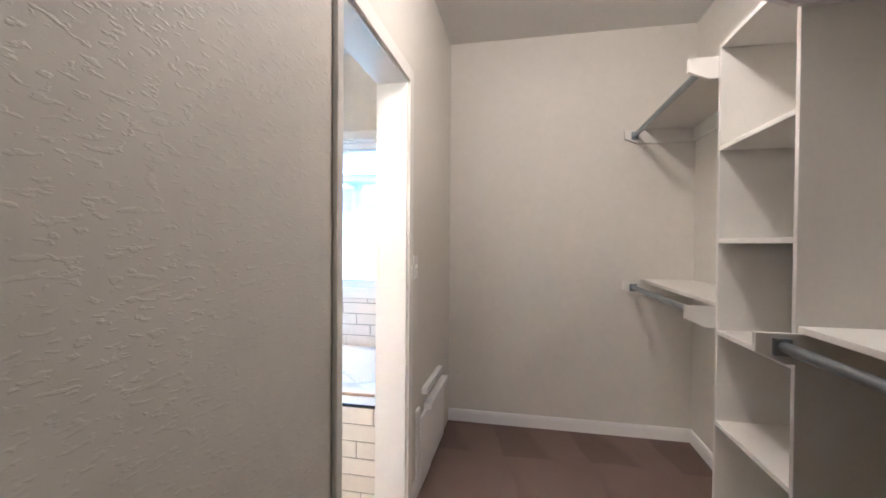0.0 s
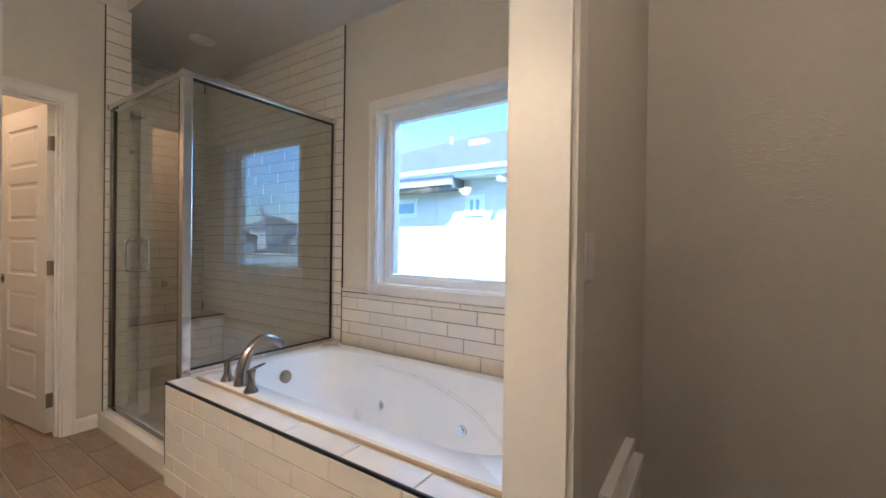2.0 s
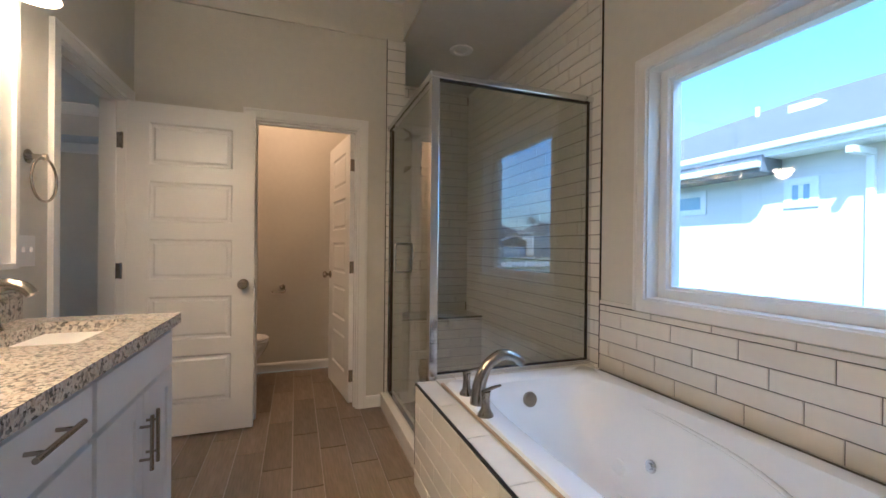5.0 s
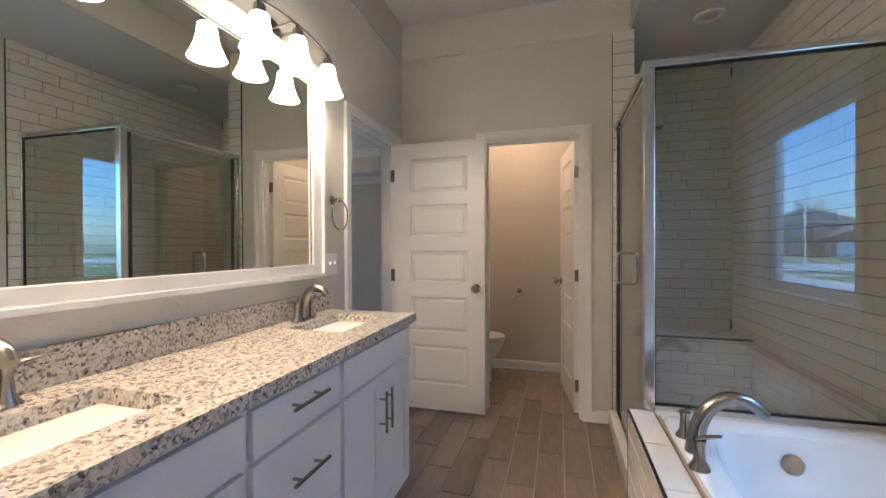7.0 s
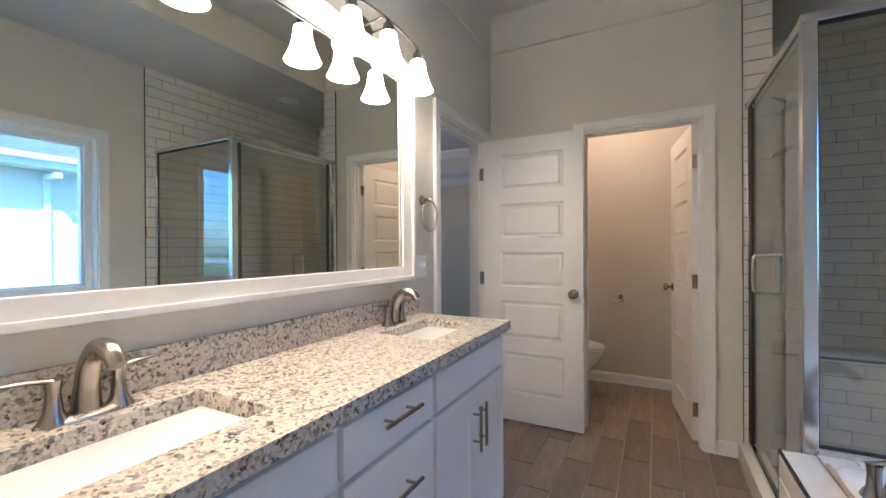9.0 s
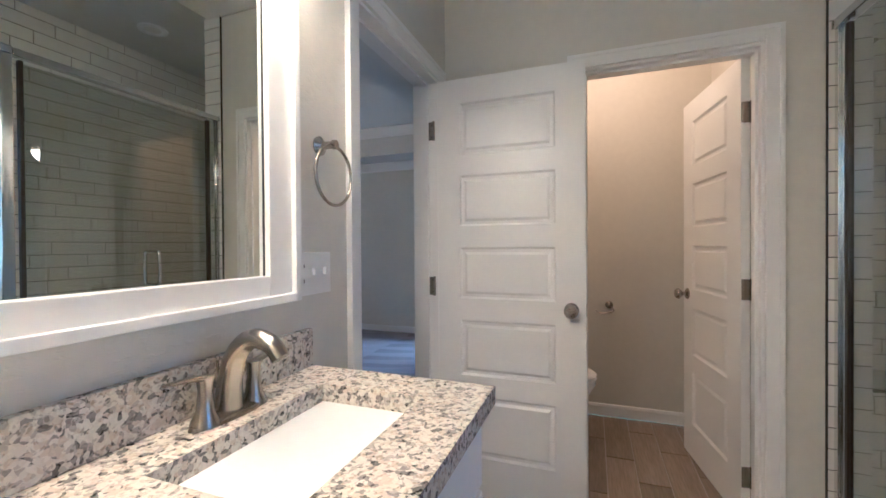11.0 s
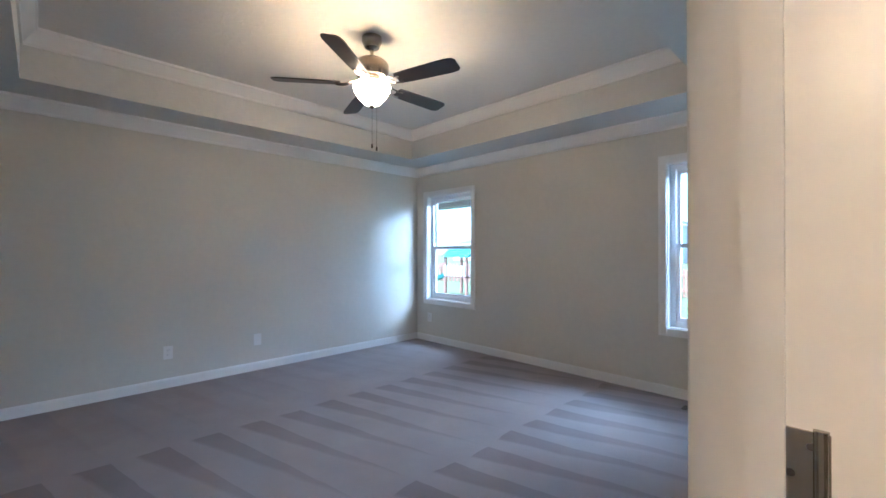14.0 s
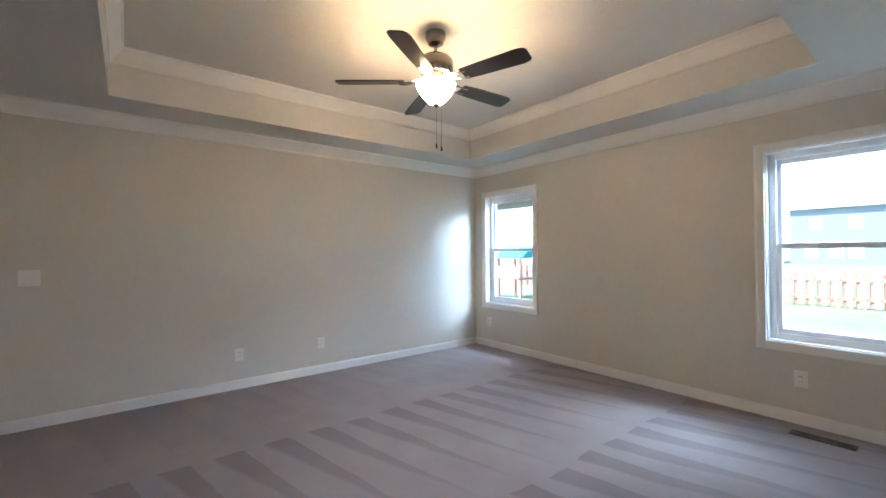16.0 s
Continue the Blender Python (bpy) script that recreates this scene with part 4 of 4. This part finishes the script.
floor_register("floor_register", "dark bronze floor register in carpet", pose(-0.13, 6.53, 0.0065), 0.33, 0.09, 22, BRONZE)
floor_register("floor_register", "dark bronze floor register behind the door", pose(1.03, 3.49, 0.001), 0.26, 0.07, 16, BRONZE)
floor_register("floor_register", "dark floor register in toilet room", pose(2.04, 3.95, 0.001, 0, 0, 90), 0.26, 0.07, 16, BRONZE)

# ---- closet ----
tower = thing("shelf_tower", "built-in painted shelf tower, empty", "shelves", (1.66, -1.128, 0))
TW, TD, TH = 0.50, 0.325, 2.085
for x in (0, TW - 0.018):
    part("side_panel", B((x, x + 0.018, 0.0, TD, 0.09, TH), bev=0.002), SHELF_SHADED_TRIM, tower)
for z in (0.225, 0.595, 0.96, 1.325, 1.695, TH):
    part("shelf", B((0.018 if z < TH else 0, TW - 0.018 if z < TH else TW, 0.0, TD, z - (0.018 if z < TH else -0.0005), z + (0 if z < TH else 0.019)), bev=0.002), SHELF_SHADED_TRIM, tower)


def hanging_bay(x0, x1, z, label):
    root = thing("closet_shelf", label, "closet shelf", (x0, -1.128, z), group="closet shelves")
    L = x1 - x0
    part("board", B((0.0, L, 0.0, 0.32, 0, 0.019), bev=0.002), SHELF_SHADED_TRIM, root)
    part("cleat", B((0.0, L, 0.0, 0.018, -0.085, -0.001)), SHELF_SHADED_TRIM, root)
    for x, s in ((0.0, 1), (L, -1)):
        bm = bmesh.new()
        outline = ((0.018, -0.001), (0.435, -0.001), (0.435, -0.055), (0.40, -0.07), (0.36, -0.088), (0.33, -0.088), (0.018, -0.088))
        a, b = ([bm.verts.new((q, y, zz)) for y, zz in outline] for q in (x, x + s * 0.018))
        bm.faces.new(a), bm.faces.new(b)
        for k in range(len(outline)):
            k2 = (k + 1) % len(outline)
            bm.faces.new((a[k], a[k2], b[k2], b[k]))
        part("end_bracket", bm, SHELF_SHADED_TRIM, root)
        lo, hi = sorted((x + s * 0.018, x + s * 0.034))
        part("rod_socket", B((lo, hi, 0.35, 0.395, -0.062, -0.012), bev=0.004), STEEL, root)
    part("rod", sweep(bmesh.new(), [(0.02, 0.372, -0.036), (L - 0.02, 0.372, -0.036)], 0.0155, 14, 1), STEEL, root, smooth=True)


for z in (1.052, 2.062):
    hanging_bay(2.162, XW - 0.002, z, "painted closet shelf with steel hanging rod beneath")
    hanging_bay(-0.9, 1.658, z, "long painted closet shelf with steel hanging rod beneath")

gr = thing("wall_access_panel", "white raised wall panel with two ledge strips", "wall panel", (2.68, YC, 0.004))
part("panel", B((-0.30, 0.31, -0.018, 0, 0.02, 0.375), bev=0.003), PLASTIC, gr)
part("ledge_strip", B((-0.18, 0.31, -0.045, 0, 0.377, 0.415), bev=0.004), PLASTIC, gr)
part("ledge_strip", B((-0.23, 0.19, -0.032, 0, 0.48, 0.515), bev=0.004), PLASTIC, gr)
part("side_cover", B((-0.36, -0.302, -0.014, 0, 0.09, 0.44), bev=0.003), PLASTIC, gr)

# ---- bedroom ----
FX, FY = -1.71, 4.54
fan = thing("ceiling_fan", "five-blade ceiling fan with dark blades and lit bowl", "ceiling fan", (FX, FY, 2.75))
part("canopy", lathe(bmesh.new(), ((0, 0), (0.068, 0), (0.07, -0.03), (0.05, -0.075), (0.02, -0.085), (0, -0.085))), NICKEL, fan, smooth=True)
part("downrod", lathe(bmesh.new(), ((0.012, -0.08), (0.012, -0.22))), NICKEL, fan, smooth=True)
part("motor_housing", lathe(bmesh.new(), ((0, -0.20), (0.04, -0.205), (0.10, -0.225), (0.118, -0.25), (0.118, -0.30), (0.10, -0.335), (0.06, -0.35), (0.06, -0.375), (0.08, -0.385), (0.08, -0.40), (0, -0.40))), NICKEL, fan, smooth=True)
for k in range(5):
    a = radians(17 + 72 * k)
    m = pose(0, 0, -0.385, 0, 0, math.degrees(a)) @ pose(0, 0, 0, -12)
    bm = bmesh.new()
    out = [(0.20, -0.052), (0.30, -0.06), (0.57, -0.068), (0.61, -0.06), (0.625, -0.04), (0.625, 0.04), (0.61, 0.06), (0.57, 0.068), (0.30, 0.06), (0.20, 0.052)]
    lo, hi = ([bm.verts.new(m @ Vector((x * 1.07, y, z))) for x, y in out] for z in (-0.003, 0.004))
    bm.faces.new(lo[::-1]), bm.faces.new(hi)
    for i in range(len(out)):
        j = (i + 1) % len(out)
        bm.faces.new((lo[i], lo[j], hi[j], hi[i]))
    bl = part("blade", bm, BLADE, fan, "dark espresso wooden blade")
    bm = bmesh.new()
    sweep(bm, [m @ Vector(v) for v in ((0.08, 0, 0.02), (0.14, 0.02, 0.008), (0.19, 0.03, -0.008), (0.25, 0.03, -0.008))], 0.009, 8, flat=0.5)
    sweep(bm, [m @ Vector(v) for v in ((0.08, 0, 0.02), (0.14, -0.02, 0.008), (0.19, -0.03, -0.008), (0.25, -0.03, -0.008))], 0.009, 8, flat=0.5)
    part("blade_iron", bm, NICKEL, bl, smooth=True)
part("light_bowl", lathe(bmesh.new(), ((0.128, -0.395), (0.132, -0.40), (0.125, -0.43), (0.095, -0.48), (0.05, -0.525), (0.0, -0.535), (0.0, -0.531), (0.048, -0.52), (0.092, -0.476), (0.121, -0.43), (0.126, -0.40))), BOWL, fan, "glowing alabaster glass bowl", smooth=True)
part("finial", lathe(bmesh.new(), ((0, -0.533), (0.02, -0.536), (0.018, -0.545), (0.008, -0.556), (0, -0.56))), NICKEL, fan, smooth=True)
for x, l in ((0.03, 0.27), (-0.025, 0.24)):
    ch = sweep(bmesh.new(), [(x, 0.02, -0.40), (x, 0.02, -0.55 - l)], 0.0012, 6, 1)
    c = part("pull_chain", ch, NICKEL, fan)
    part("pull_fob", lathe(bmesh.new(), ((0, 0), (0.006, -0.006), (0.007, -0.03), (0, -0.036)), Matrix.Translation((x, 0.02, -0.55 - l)), 10), BRONZE, c)
for c in fan.children:
    if not c.name.startswith("canopy"):
        c.location.z = 0.055
lamp("fan_bulb", "POINT", FAN_W, WARM, (FX, FY, 2.75 - 0.33), 0.08)

wall_plate("outlet", "white duplex wall outlet above baseboard", pose(BX, 3.725, 0.325, 0, 0, -90), 0.075, 0.118, ((0, "out"),))
wall_plate("outlet", "white wall jack plate above baseboard", pose(BX, 4.516, 0.325, 0, 0, -90), 0.075, 0.118, ((0, "switch"),))
wall_plate("outlet", "white duplex outlet below the large window", pose(-0.275, BY, 0.333, 0, 0, 180), 0.075, 0.118, ((0, "out"),))
wall_plate("outlet", "white duplex outlet below the corner window", pose(-3.48, BY, 0.333, 0, 0, 180), 0.075, 0.118, ((0, "out"),))
wall_plate("light_switch", "white double toggle switch on bedroom wall", pose(BX, 2.325, 1.11, 0, 0, -90), 0.118, 0.118, ((-0.023, "switch"), (0.023, "switch")))

# ---- outdoors ----


def hip_house(name, label, x0, x1, y0, y1, z0, wall_h, rise, wallmat, over=0.45):
    root = thing(name, label, "house", ((x0 + x1) / 2, (y0 + y1) / 2, z0))
    hx, hy = (x1 - x0) / 2, (y1 - y0) / 2
    part("wall", B((-hx, hx, -hy, hy, 0, wall_h)), wallmat, root)
    ex, ey = hx + over, hy + over
    part("soffit", B((-ex, ex, -ey, ey, wall_h + 0.001, wall_h + 0.04)), VINYL, root)
    part("fascia", B((-ex - 0.02, ex + 0.02, -ey - 0.02, ey + 0.02, wall_h + 0.041, wall_h + 0.17)), VINYL, root)
    bm = bmesh.new()
    r = max(0.0, abs(ey - ex))
    ends = ((0, -r), (0, r)) if ey > ex else ((-r, 0), (r, 0))
    e = [bm.verts.new((x, y, wall_h + 0.175)) for x, y in ((-ex, -ey), (ex, -ey), (ex, ey), (-ex, ey))]
    p, q = (bm.verts.new((*v, wall_h + 0.175 + rise)) for v in ends)
    if ey > ex:
        fs = ((e[0], e[1], p), (e[1], e[2], q, p), (e[2], e[3], q), (e[3], e[0], p, q))
    else:
        fs = ((e[0], e[1], q, p), (e[1], e[2], q), (e[2], e[3], p, q), (e[3], e[0], p))
    for f in fs:
        bm.faces.new(f)
    bm.faces.new(e[::-1])
    part("roof", bm, SHINGLE, root)
    return root


def house_window(root, x, y, z, w, h, face):
    """A trimmed window on a house wall; face is the wall's outward direction."""
    d = {"-x": 90, "-y": 0, "+y": 180}[face]
    m = pose(x, y, z, 0, 0, -d if face == "-x" else d)
    def at(bm):
        bm.transform(m)
        return bm
    win = part("window", at(B((-w / 2 - 0.1, w / 2 + 0.1, -0.04, 0.02, -0.1, 0), (-w / 2 - 0.1, w / 2 + 0.1, -0.04, 0.02, h, h + 0.1), (-w / 2 - 0.1, -w / 2, -0.04, 0.02, 0, h), (w / 2, w / 2 + 0.1, -0.04, 0.02, 0, h), (-0.03, 0.03, -0.036, 0.0, 0, h))), VINYL, root)
    part("pane", at(B((-w / 2, w / 2, -0.028, -0.018, 0, h))), DARKGLASS, win)


nb = hip_house("neighbour_house", "pale sunlit single-storey neighbour house with shingle roof", 8.4, 18.4, -0.5, 11.7, -0.6, 3.15, 2.3, SIDING, 0.42)
for y, w in ((-1.35, 0.22), (0.65, 0.95)):
    house_window(nb, -5.0, y, 2.52, w, 0.22, "-x")
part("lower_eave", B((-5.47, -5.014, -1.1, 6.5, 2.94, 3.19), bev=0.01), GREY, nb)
part("gutter", B((-5.57, -5.475, -1.1, 6.5, 3.0, 3.09), bev=0.02), VINYL, nb)
for k in range(16):
    part("siding_board", B((-5.012, -5.0, -6.1, 6.1, 0.19 * k, 0.19 * k + 0.187)), SIDING, nb)
part("gutter", B((-5.54, -5.44, -6.5, 6.5, 3.24, 3.33), bev=0.02), VINYL, nb)
part("downspout", B((-5.07, -5.013, -2.15, -2.07, 0, 3.0), (-5.5, -5.013, -2.15, -2.07, 3.0, 3.08)), VINYL, nb)
part("vent_pipe", lathe(bmesh.new(), ((0.05, -0.4), (0.05, 0.35), (0, 0.35)), Matrix.Translation((-1.5, 1.5, 4.85)), 10), VINYL, nb)
part("roof_vent", B((-2.5, -2.1, -0.2, 0.3, 4.35, 4.72), bev=0.03), VINYL, nb)
ac = thing("air_conditioner", "pale outdoor air conditioner unit on a pad", "air conditioner", (7.95, 5.95, -0.6))
part("pad", B((-0.45, 0.42, -0.5, 0.5, 0, 0.12), bev=0.02), ROAD, ac)
part("casing", B((-0.38, 0.38, -0.38, 0.38, 0.12, 1.1), bev=0.03), VINYL, ac)
part("top_grille", lathe(bmesh.new(), ((0, 1.125), (0.3, 1.12), (0.33, 1.1))), SLOT, ac)
for k in range(9):
    part("louvre", B((-0.386, -0.381, -0.33, 0.33, 0.2 + 0.09 * k, 0.25 + 0.09 * k)), GREY, ac)

struct("road", B((-120, 160, -43, -30, -0.61, -0.57)), ROAD)
struct("pavement", B((-120, 160, -25.5, -24, -0.61, -0.565)), ROAD)
struct("pavement", B((-120, 160, -50, -48.5, -0.61, -0.565)), ROAD)
struct("driveway", B((9.5, 15, -24.002, -12, -0.61, -0.567)), ROAD)


def street_house(x, y, wallmat, label):
    h = hip_house("street_house", label, x - 5.5, x + 5.5, y - 9, y, -0.6, 5.2, 2.6, wallmat)
    for wx, wz in ((-3.2, 3.4), (0.2, 3.4), (3.2, 3.4), (-3.4, 0.9)):
        house_window(h, wx, 4.5, wz, 1.3, 1.3, "+y")
    part("garage", B((-0.6, 5.6, 4.5, 8.0, 0, 2.9)), wallmat, h)
    part("garage_door", B((0.1, 4.9, 8.0, 8.06, 0, 2.2)), VINYL, h)
    bm = bmesh.new()
    g = [bm.verts.new(v) for v in ((-1.0, 4.5, 2.9), (6.0, 4.5, 2.9), (6.0, 8.5, 2.9), (-1.0, 8.5, 2.9), (2.5, 4.5, 4.5), (2.5, 8.5, 4.5))]
    for f in ((0, 3, 5, 4), (1, 4, 5, 2), (2, 5, 3), (0, 1, 2, 3)):
        bm.faces.new([g[i] for i in f])
    part("garage_roof", bm, SHINGLE, h)
    part("driveway", B((0.0, 5.0, 8.06, 25.5, 0.0, 0.045)), ROAD, h)


street_house(27, -74, SIDING, "two-storey pale house with gabled garage across the street")
street_house(42, -74, GREY, "two-storey grey house with gabled garage across the street")
street_house(57, -74, SIDING, "two-storey pale house farther along the street")
street_house(72, -74, GREY, "two-storey grey house farther along the street")
pole = thing("street_lamp", "tall grey street lamp at the roadside", "street lamp", (20.5, -34, -0.6))
part("pole", sweep(bmesh.new(), [(0, 0, 0), (0, 0, 7.5), (0.3, -0.6, 8.2), (0.5, -1.4, 8.35)], (0.09, 0.06, 0.05, 0.04), 10), CHROME, pole, smooth=True)
part("lamp_head", B((0.38, 0.64, -1.9, -1.3, 8.3, 8.42), bev=0.03), CHROME, pole)


def bare_tree(x, y, h, seed):
    rnd = random.Random(seed)
    root = thing("tree", "bare leafless tree with fine twigs behind the houses", "tree", (x, y, -0.6), group="bare trees")
    trunk, crown = bmesh.new(), bmesh.new()
    sweep(trunk, [(0, 0, 0), (0.1, 0, h * 0.3), (0, 0.1, h * 0.7)], (0.25, 0.18, 0.05), 8, 3)
    for i in range(26):
        a, z = rnd.uniform(0, 6.28), rnd.uniform(0.25, 0.65) * h
        l = rnd.uniform(0.2, 0.42) * h
        d = Vector((math.cos(a), math.sin(a), rnd.uniform(0.4, 1.3))).normalized()
        p0 = Vector((0.05, 0.03, z))
        p1 = p0 + d * l
        sweep(trunk, [p0, (p0 + p1) / 2 + Vector((0, 0, 0.1)), p1], (0.08, 0.05, 0.02), 5, 2)
        for j in range(14):
            q = p0.lerp(p1, rnd.uniform(0.35, 1))
            e = Vector((rnd.uniform(-1, 1), rnd.uniform(-1, 1), rnd.uniform(-0.2, 1.2))).normalized() * rnd.uniform(0.5, 1.4)
            sweep(crown, [q, q + e * 0.5 + Vector((0, 0, 0.05)), q + e], (0.02, 0.014, 0.006), 3, 1)
    part("trunk", trunk, BARK, root)
    part("crown", crown, TWIG, root)


for k, (x, y, h) in enumerate(((20, -95, 14), (34, -96, 15), (50, -94, 14), (66, -97, 15), (84, -95, 14))):
    bare_tree(x, y, h, k)

# back garden
gh = hip_house("garden_house", "two-storey grey-blue house behind the back fence", -13.0, -4.6, 68, 78, -0.6, 6.7, 1.2, GREY)
for wx, wz, w in ((-2.2, 0.9, 1.0), (0.0, 0.9, 1.0), (1.6, 0.9, 1.0), (1.6, 4.3, 0.9), (-1.8, 4.3, 0.9)):
    house_window(gh, wx, -5.0, wz, w, 1.7 if wz < 2 else 1.2, "-y")
hip_house("garden_house", "distant two-storey pale house behind the back fence", -26, -17, 70, 80, -0.6, 5.6, 2.2, SIDING)
hip_house("garden_house", "distant tan house behind the back fence", -56, -42, 62, 74, -0.6, 3.0, 2.2, SIDING)
fence = thing("fence", "reddish cedar picket fence along the lawn", "fence", (-20, 20.6, -0.6))
for z in (0.25, 0.85):
    part("rail", B((0, 29, 0.02, 0.06, z, z + 0.09)), CEDAR, fence)
picket = mesh_of("picket", B((0, 0.095, 0, 0.018, 0.03, 1.12)), CEDAR)
for k in range(195):
    p = part("picket", picket, CEDAR, fence)
    p.location = (k * 0.148, (0 if k % 2 else 0.062), 0.02 * math.sin(k * 1.7))
for k in range(12):
    part("post", B((k * 2.6, k * 2.6 + 0.09, 0.062, 0.15, 0, 1.15)), CEDAR, fence)
play = thing("playset", "wooden backyard playset with green canopy and slide", "playset", (-10.9, 15.6, -0.6))
for x in (-0.6, 0.6):
    for y in (-0.5, 0.5):
        part("post", B((x - 0.05, x + 0.05, y - 0.05, y + 0.05, 0, 1.7)), CEDAR, play)
part("deck", B((-0.65, 0.65, -0.55, 0.55, 0.75, 0.82)), CEDAR, play)
for k in range(7):
    part("rail_slat", B((-0.6 + k * 0.18, -0.5 + k * 0.18, -0.58, -0.56, 0.82, 1.25)), VINYL, play)
bm = bmesh.new()
g = [bm.verts.new(v) for v in ((-0.75, -0.65, 1.6), (0.75, -0.65, 1.6), (0.75, 0.65, 1.6), (-0.75, 0.65, 1.6), (-0.75, 0, 2.05), (0.75, 0, 2.05))]
for f in ((0, 1, 5, 4), (2, 3, 4, 5), (0, 4, 3), (1, 2, 5), (0, 3, 2, 1)):
    bm.faces.new([g[i] for i in f])
part("canopy", bm, GREEN, play, "green canvas canopy")
bm = B((-0.22, 0.22, 0, 2.0, 0, 0.03), (-0.25, -0.22, 0, 2.0, 0, 0.15), (0.22, 0.25, 0, 2.0, 0, 0.15))
bm.transform(pose(-0.7, -0.3, 0.78, -22, 0, 110))
part("slide", bm, GREEN, play, "green plastic slide")
porch = thing("porch_roof", "dark covered porch beam and roof outside", "porch roof", (-6, 8, -0.6))
part("beam", B((-3.5, 2.3, 0.8, 1.1, 2.74, 3.2)), BRONZE, porch)
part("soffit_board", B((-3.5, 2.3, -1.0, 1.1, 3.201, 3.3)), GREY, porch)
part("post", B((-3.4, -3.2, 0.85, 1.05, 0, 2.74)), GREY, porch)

# ---- tiles and planks ----
TILES = {}


def tile_mesh(w, h, t, mat, name):
    """A tile in local x (along), z (up), its face at y = -t, with eased edges."""
    key = (round(w, 3), round(h, 3), t, mat.name)
    if key not in TILES:
        bm, e = bmesh.new(), 0.0018
        rings = [[bm.verts.new((x, y, z)) for x, z in ((i, i), (w - i, i), (w - i, h - i), (i, h - i))] for i, y in ((0, 0), (0, -t + e), (e, -t))]
        for a, b in zip(rings, rings[1:]):
            for k in range(4):
                bm.faces.new((a[k], a[(k + 1) % 4], b[(k + 1) % 4], b[k]))
        bm.faces.new(rings[-1])
        TILES[key] = mesh_of(name, bm, mat)
    return TILES[key]


def tile_field(parent, m, length, z0, z1, shift=0.0, tw=0.305, th=0.079, gap=0.004, bond=0.36):
    """Running-bond tiles over a wall stretch: m lays local x along the wall and -y out of it, with a grout bed behind."""
    bed = B((0, length, -0.004, 0.0, z0, z1))
    bed.transform(m)
    part("grout_bed", bed, GROUT, parent)
    row, z = 0, z0
    while z < z1 - 0.012:
        h = min(th, z1 - z)
        x = -((row * bond + shift) % 1.0) * (tw + gap)
        while x < length:
            a, b = max(x, 0), min(x + tw, length)
            if b - a > 0.012:
                ob = part("tile", tile_mesh(b - a, h, 0.009, TILE, "tile"), TILE, parent)
                ob.matrix_local = m @ pose(a, 0, z)
            x += tw + gap
        z, row = z + th + gap, row + 1


TE = XW - 0.001
tile_field(wall_east, pose(TE, 4.349, 0, 0, 0, -90), 4.349 - 2.417, 0.03, H)
tile_field(wall_east, pose(TE, 2.413, 0, 0, 0, -90), 2.413 - YB, TZ, 0.872, 0.4)
tile_field(wall_shower_back, pose(2.372, 4.349, 0), XW - 2.374 - 0.01, 0.56, H, 0.2)
tile_field(wall_shower_side, pose(2.371, YE, 0, 0, 0, 90), 4.338 - YE, 0.1, H, 0.7)
tile_field(wall_shower_side, pose(2.24, YE - 0.001, 0), 0.139, 0.1, H, 0.0, tw=0.139, bond=0.0)
tile_field(deck, pose(TX + 0.009, TY1, 0, 0, 0, -90), TY1 - TY0, 0.0, TZ - 0.010, 0.3)
struct("edge_trim_strip", B((XW - 0.012, XW - 0.0005, 2.4135, 2.4165, TZ, H), (XW - 0.012, XW - 0.0005, WY1 + 0.064, 2.4135, 0.873, 0.878), (2.236, 2.2395, YE - 0.012, YE - 0.0005, 0.0, H)), BLACK)
struct("shelf_ledge_tile", B((XW - 0.011, XW - 0.001, YB, WY0 - 0.064, 0.8735, 0.9), (XW - 0.011, XW - 0.001, WY1 + 0.064, 2.413, 0.879, 0.9)), TILE)
tile_field(bench, pose(2.386, 3.979, 0), XW - 2.402, 0.03, 0.545, 0.5)
# deck top tiles
k, y = 0, TY0
while y < TY1 - 0.01:
    l = min(0.301, TY1 - y)
    ob = part("tile", tile_mesh(l, 0.098, 0.009, TILE, "tile"), TILE, deck)
    ob.matrix_local = Matrix.Translation((TX + 0.008, y + l, TZ - 0.008)) @ pose(0, 0, 0, 0, 0, -90) @ pose(0, 0, 0, -90)
    y += 0.305
x = TX + 0.112
while x < XW - 0.02:
    w = min(0.098, XW - 0.012 - x)
    for yy, hh in ((TY1 - 0.083, 0.083), (TY0, 0.066)):
        ob = part("tile", tile_mesh(w, hh, 0.009, TILE, "tile"), TILE, deck)
        ob.matrix_local = Matrix.Translation((x, yy, TZ - 0.008)) @ pose(0, 0, 0, -90) @ Matrix.Translation((0, 0, 0))
    x += 0.102
# bathroom floor planks
plank_floor = bpy.data.objects["floor_bathroom"]
PW, PL, PG = 0.152, 0.61, 0.006
col, x = 0, XB
while x < 2.215:
    y = YB - 0.08 - (col * 0.37 % 1.0) * PL
    while y < 4.66:
        a, b = max(y, YB - 0.08), min(y + PL - PG, 4.66)
        w = min(PW - PG, 2.215 - x)
        if b - a > 0.02 and w > 0.01:
            key = ("plank", round(b - a, 3), round(w, 3))
            if key not in TILES:
                TILES[key] = mesh_of("plank", B((0, w, 0, b - a, -0.0055, 0)), PLANK)
            ob = part("plank", TILES[key], PLANK, plank_floor)
            ob.location = (x, a, 0)
        y += PL
    x, col = x + PW, col + 1
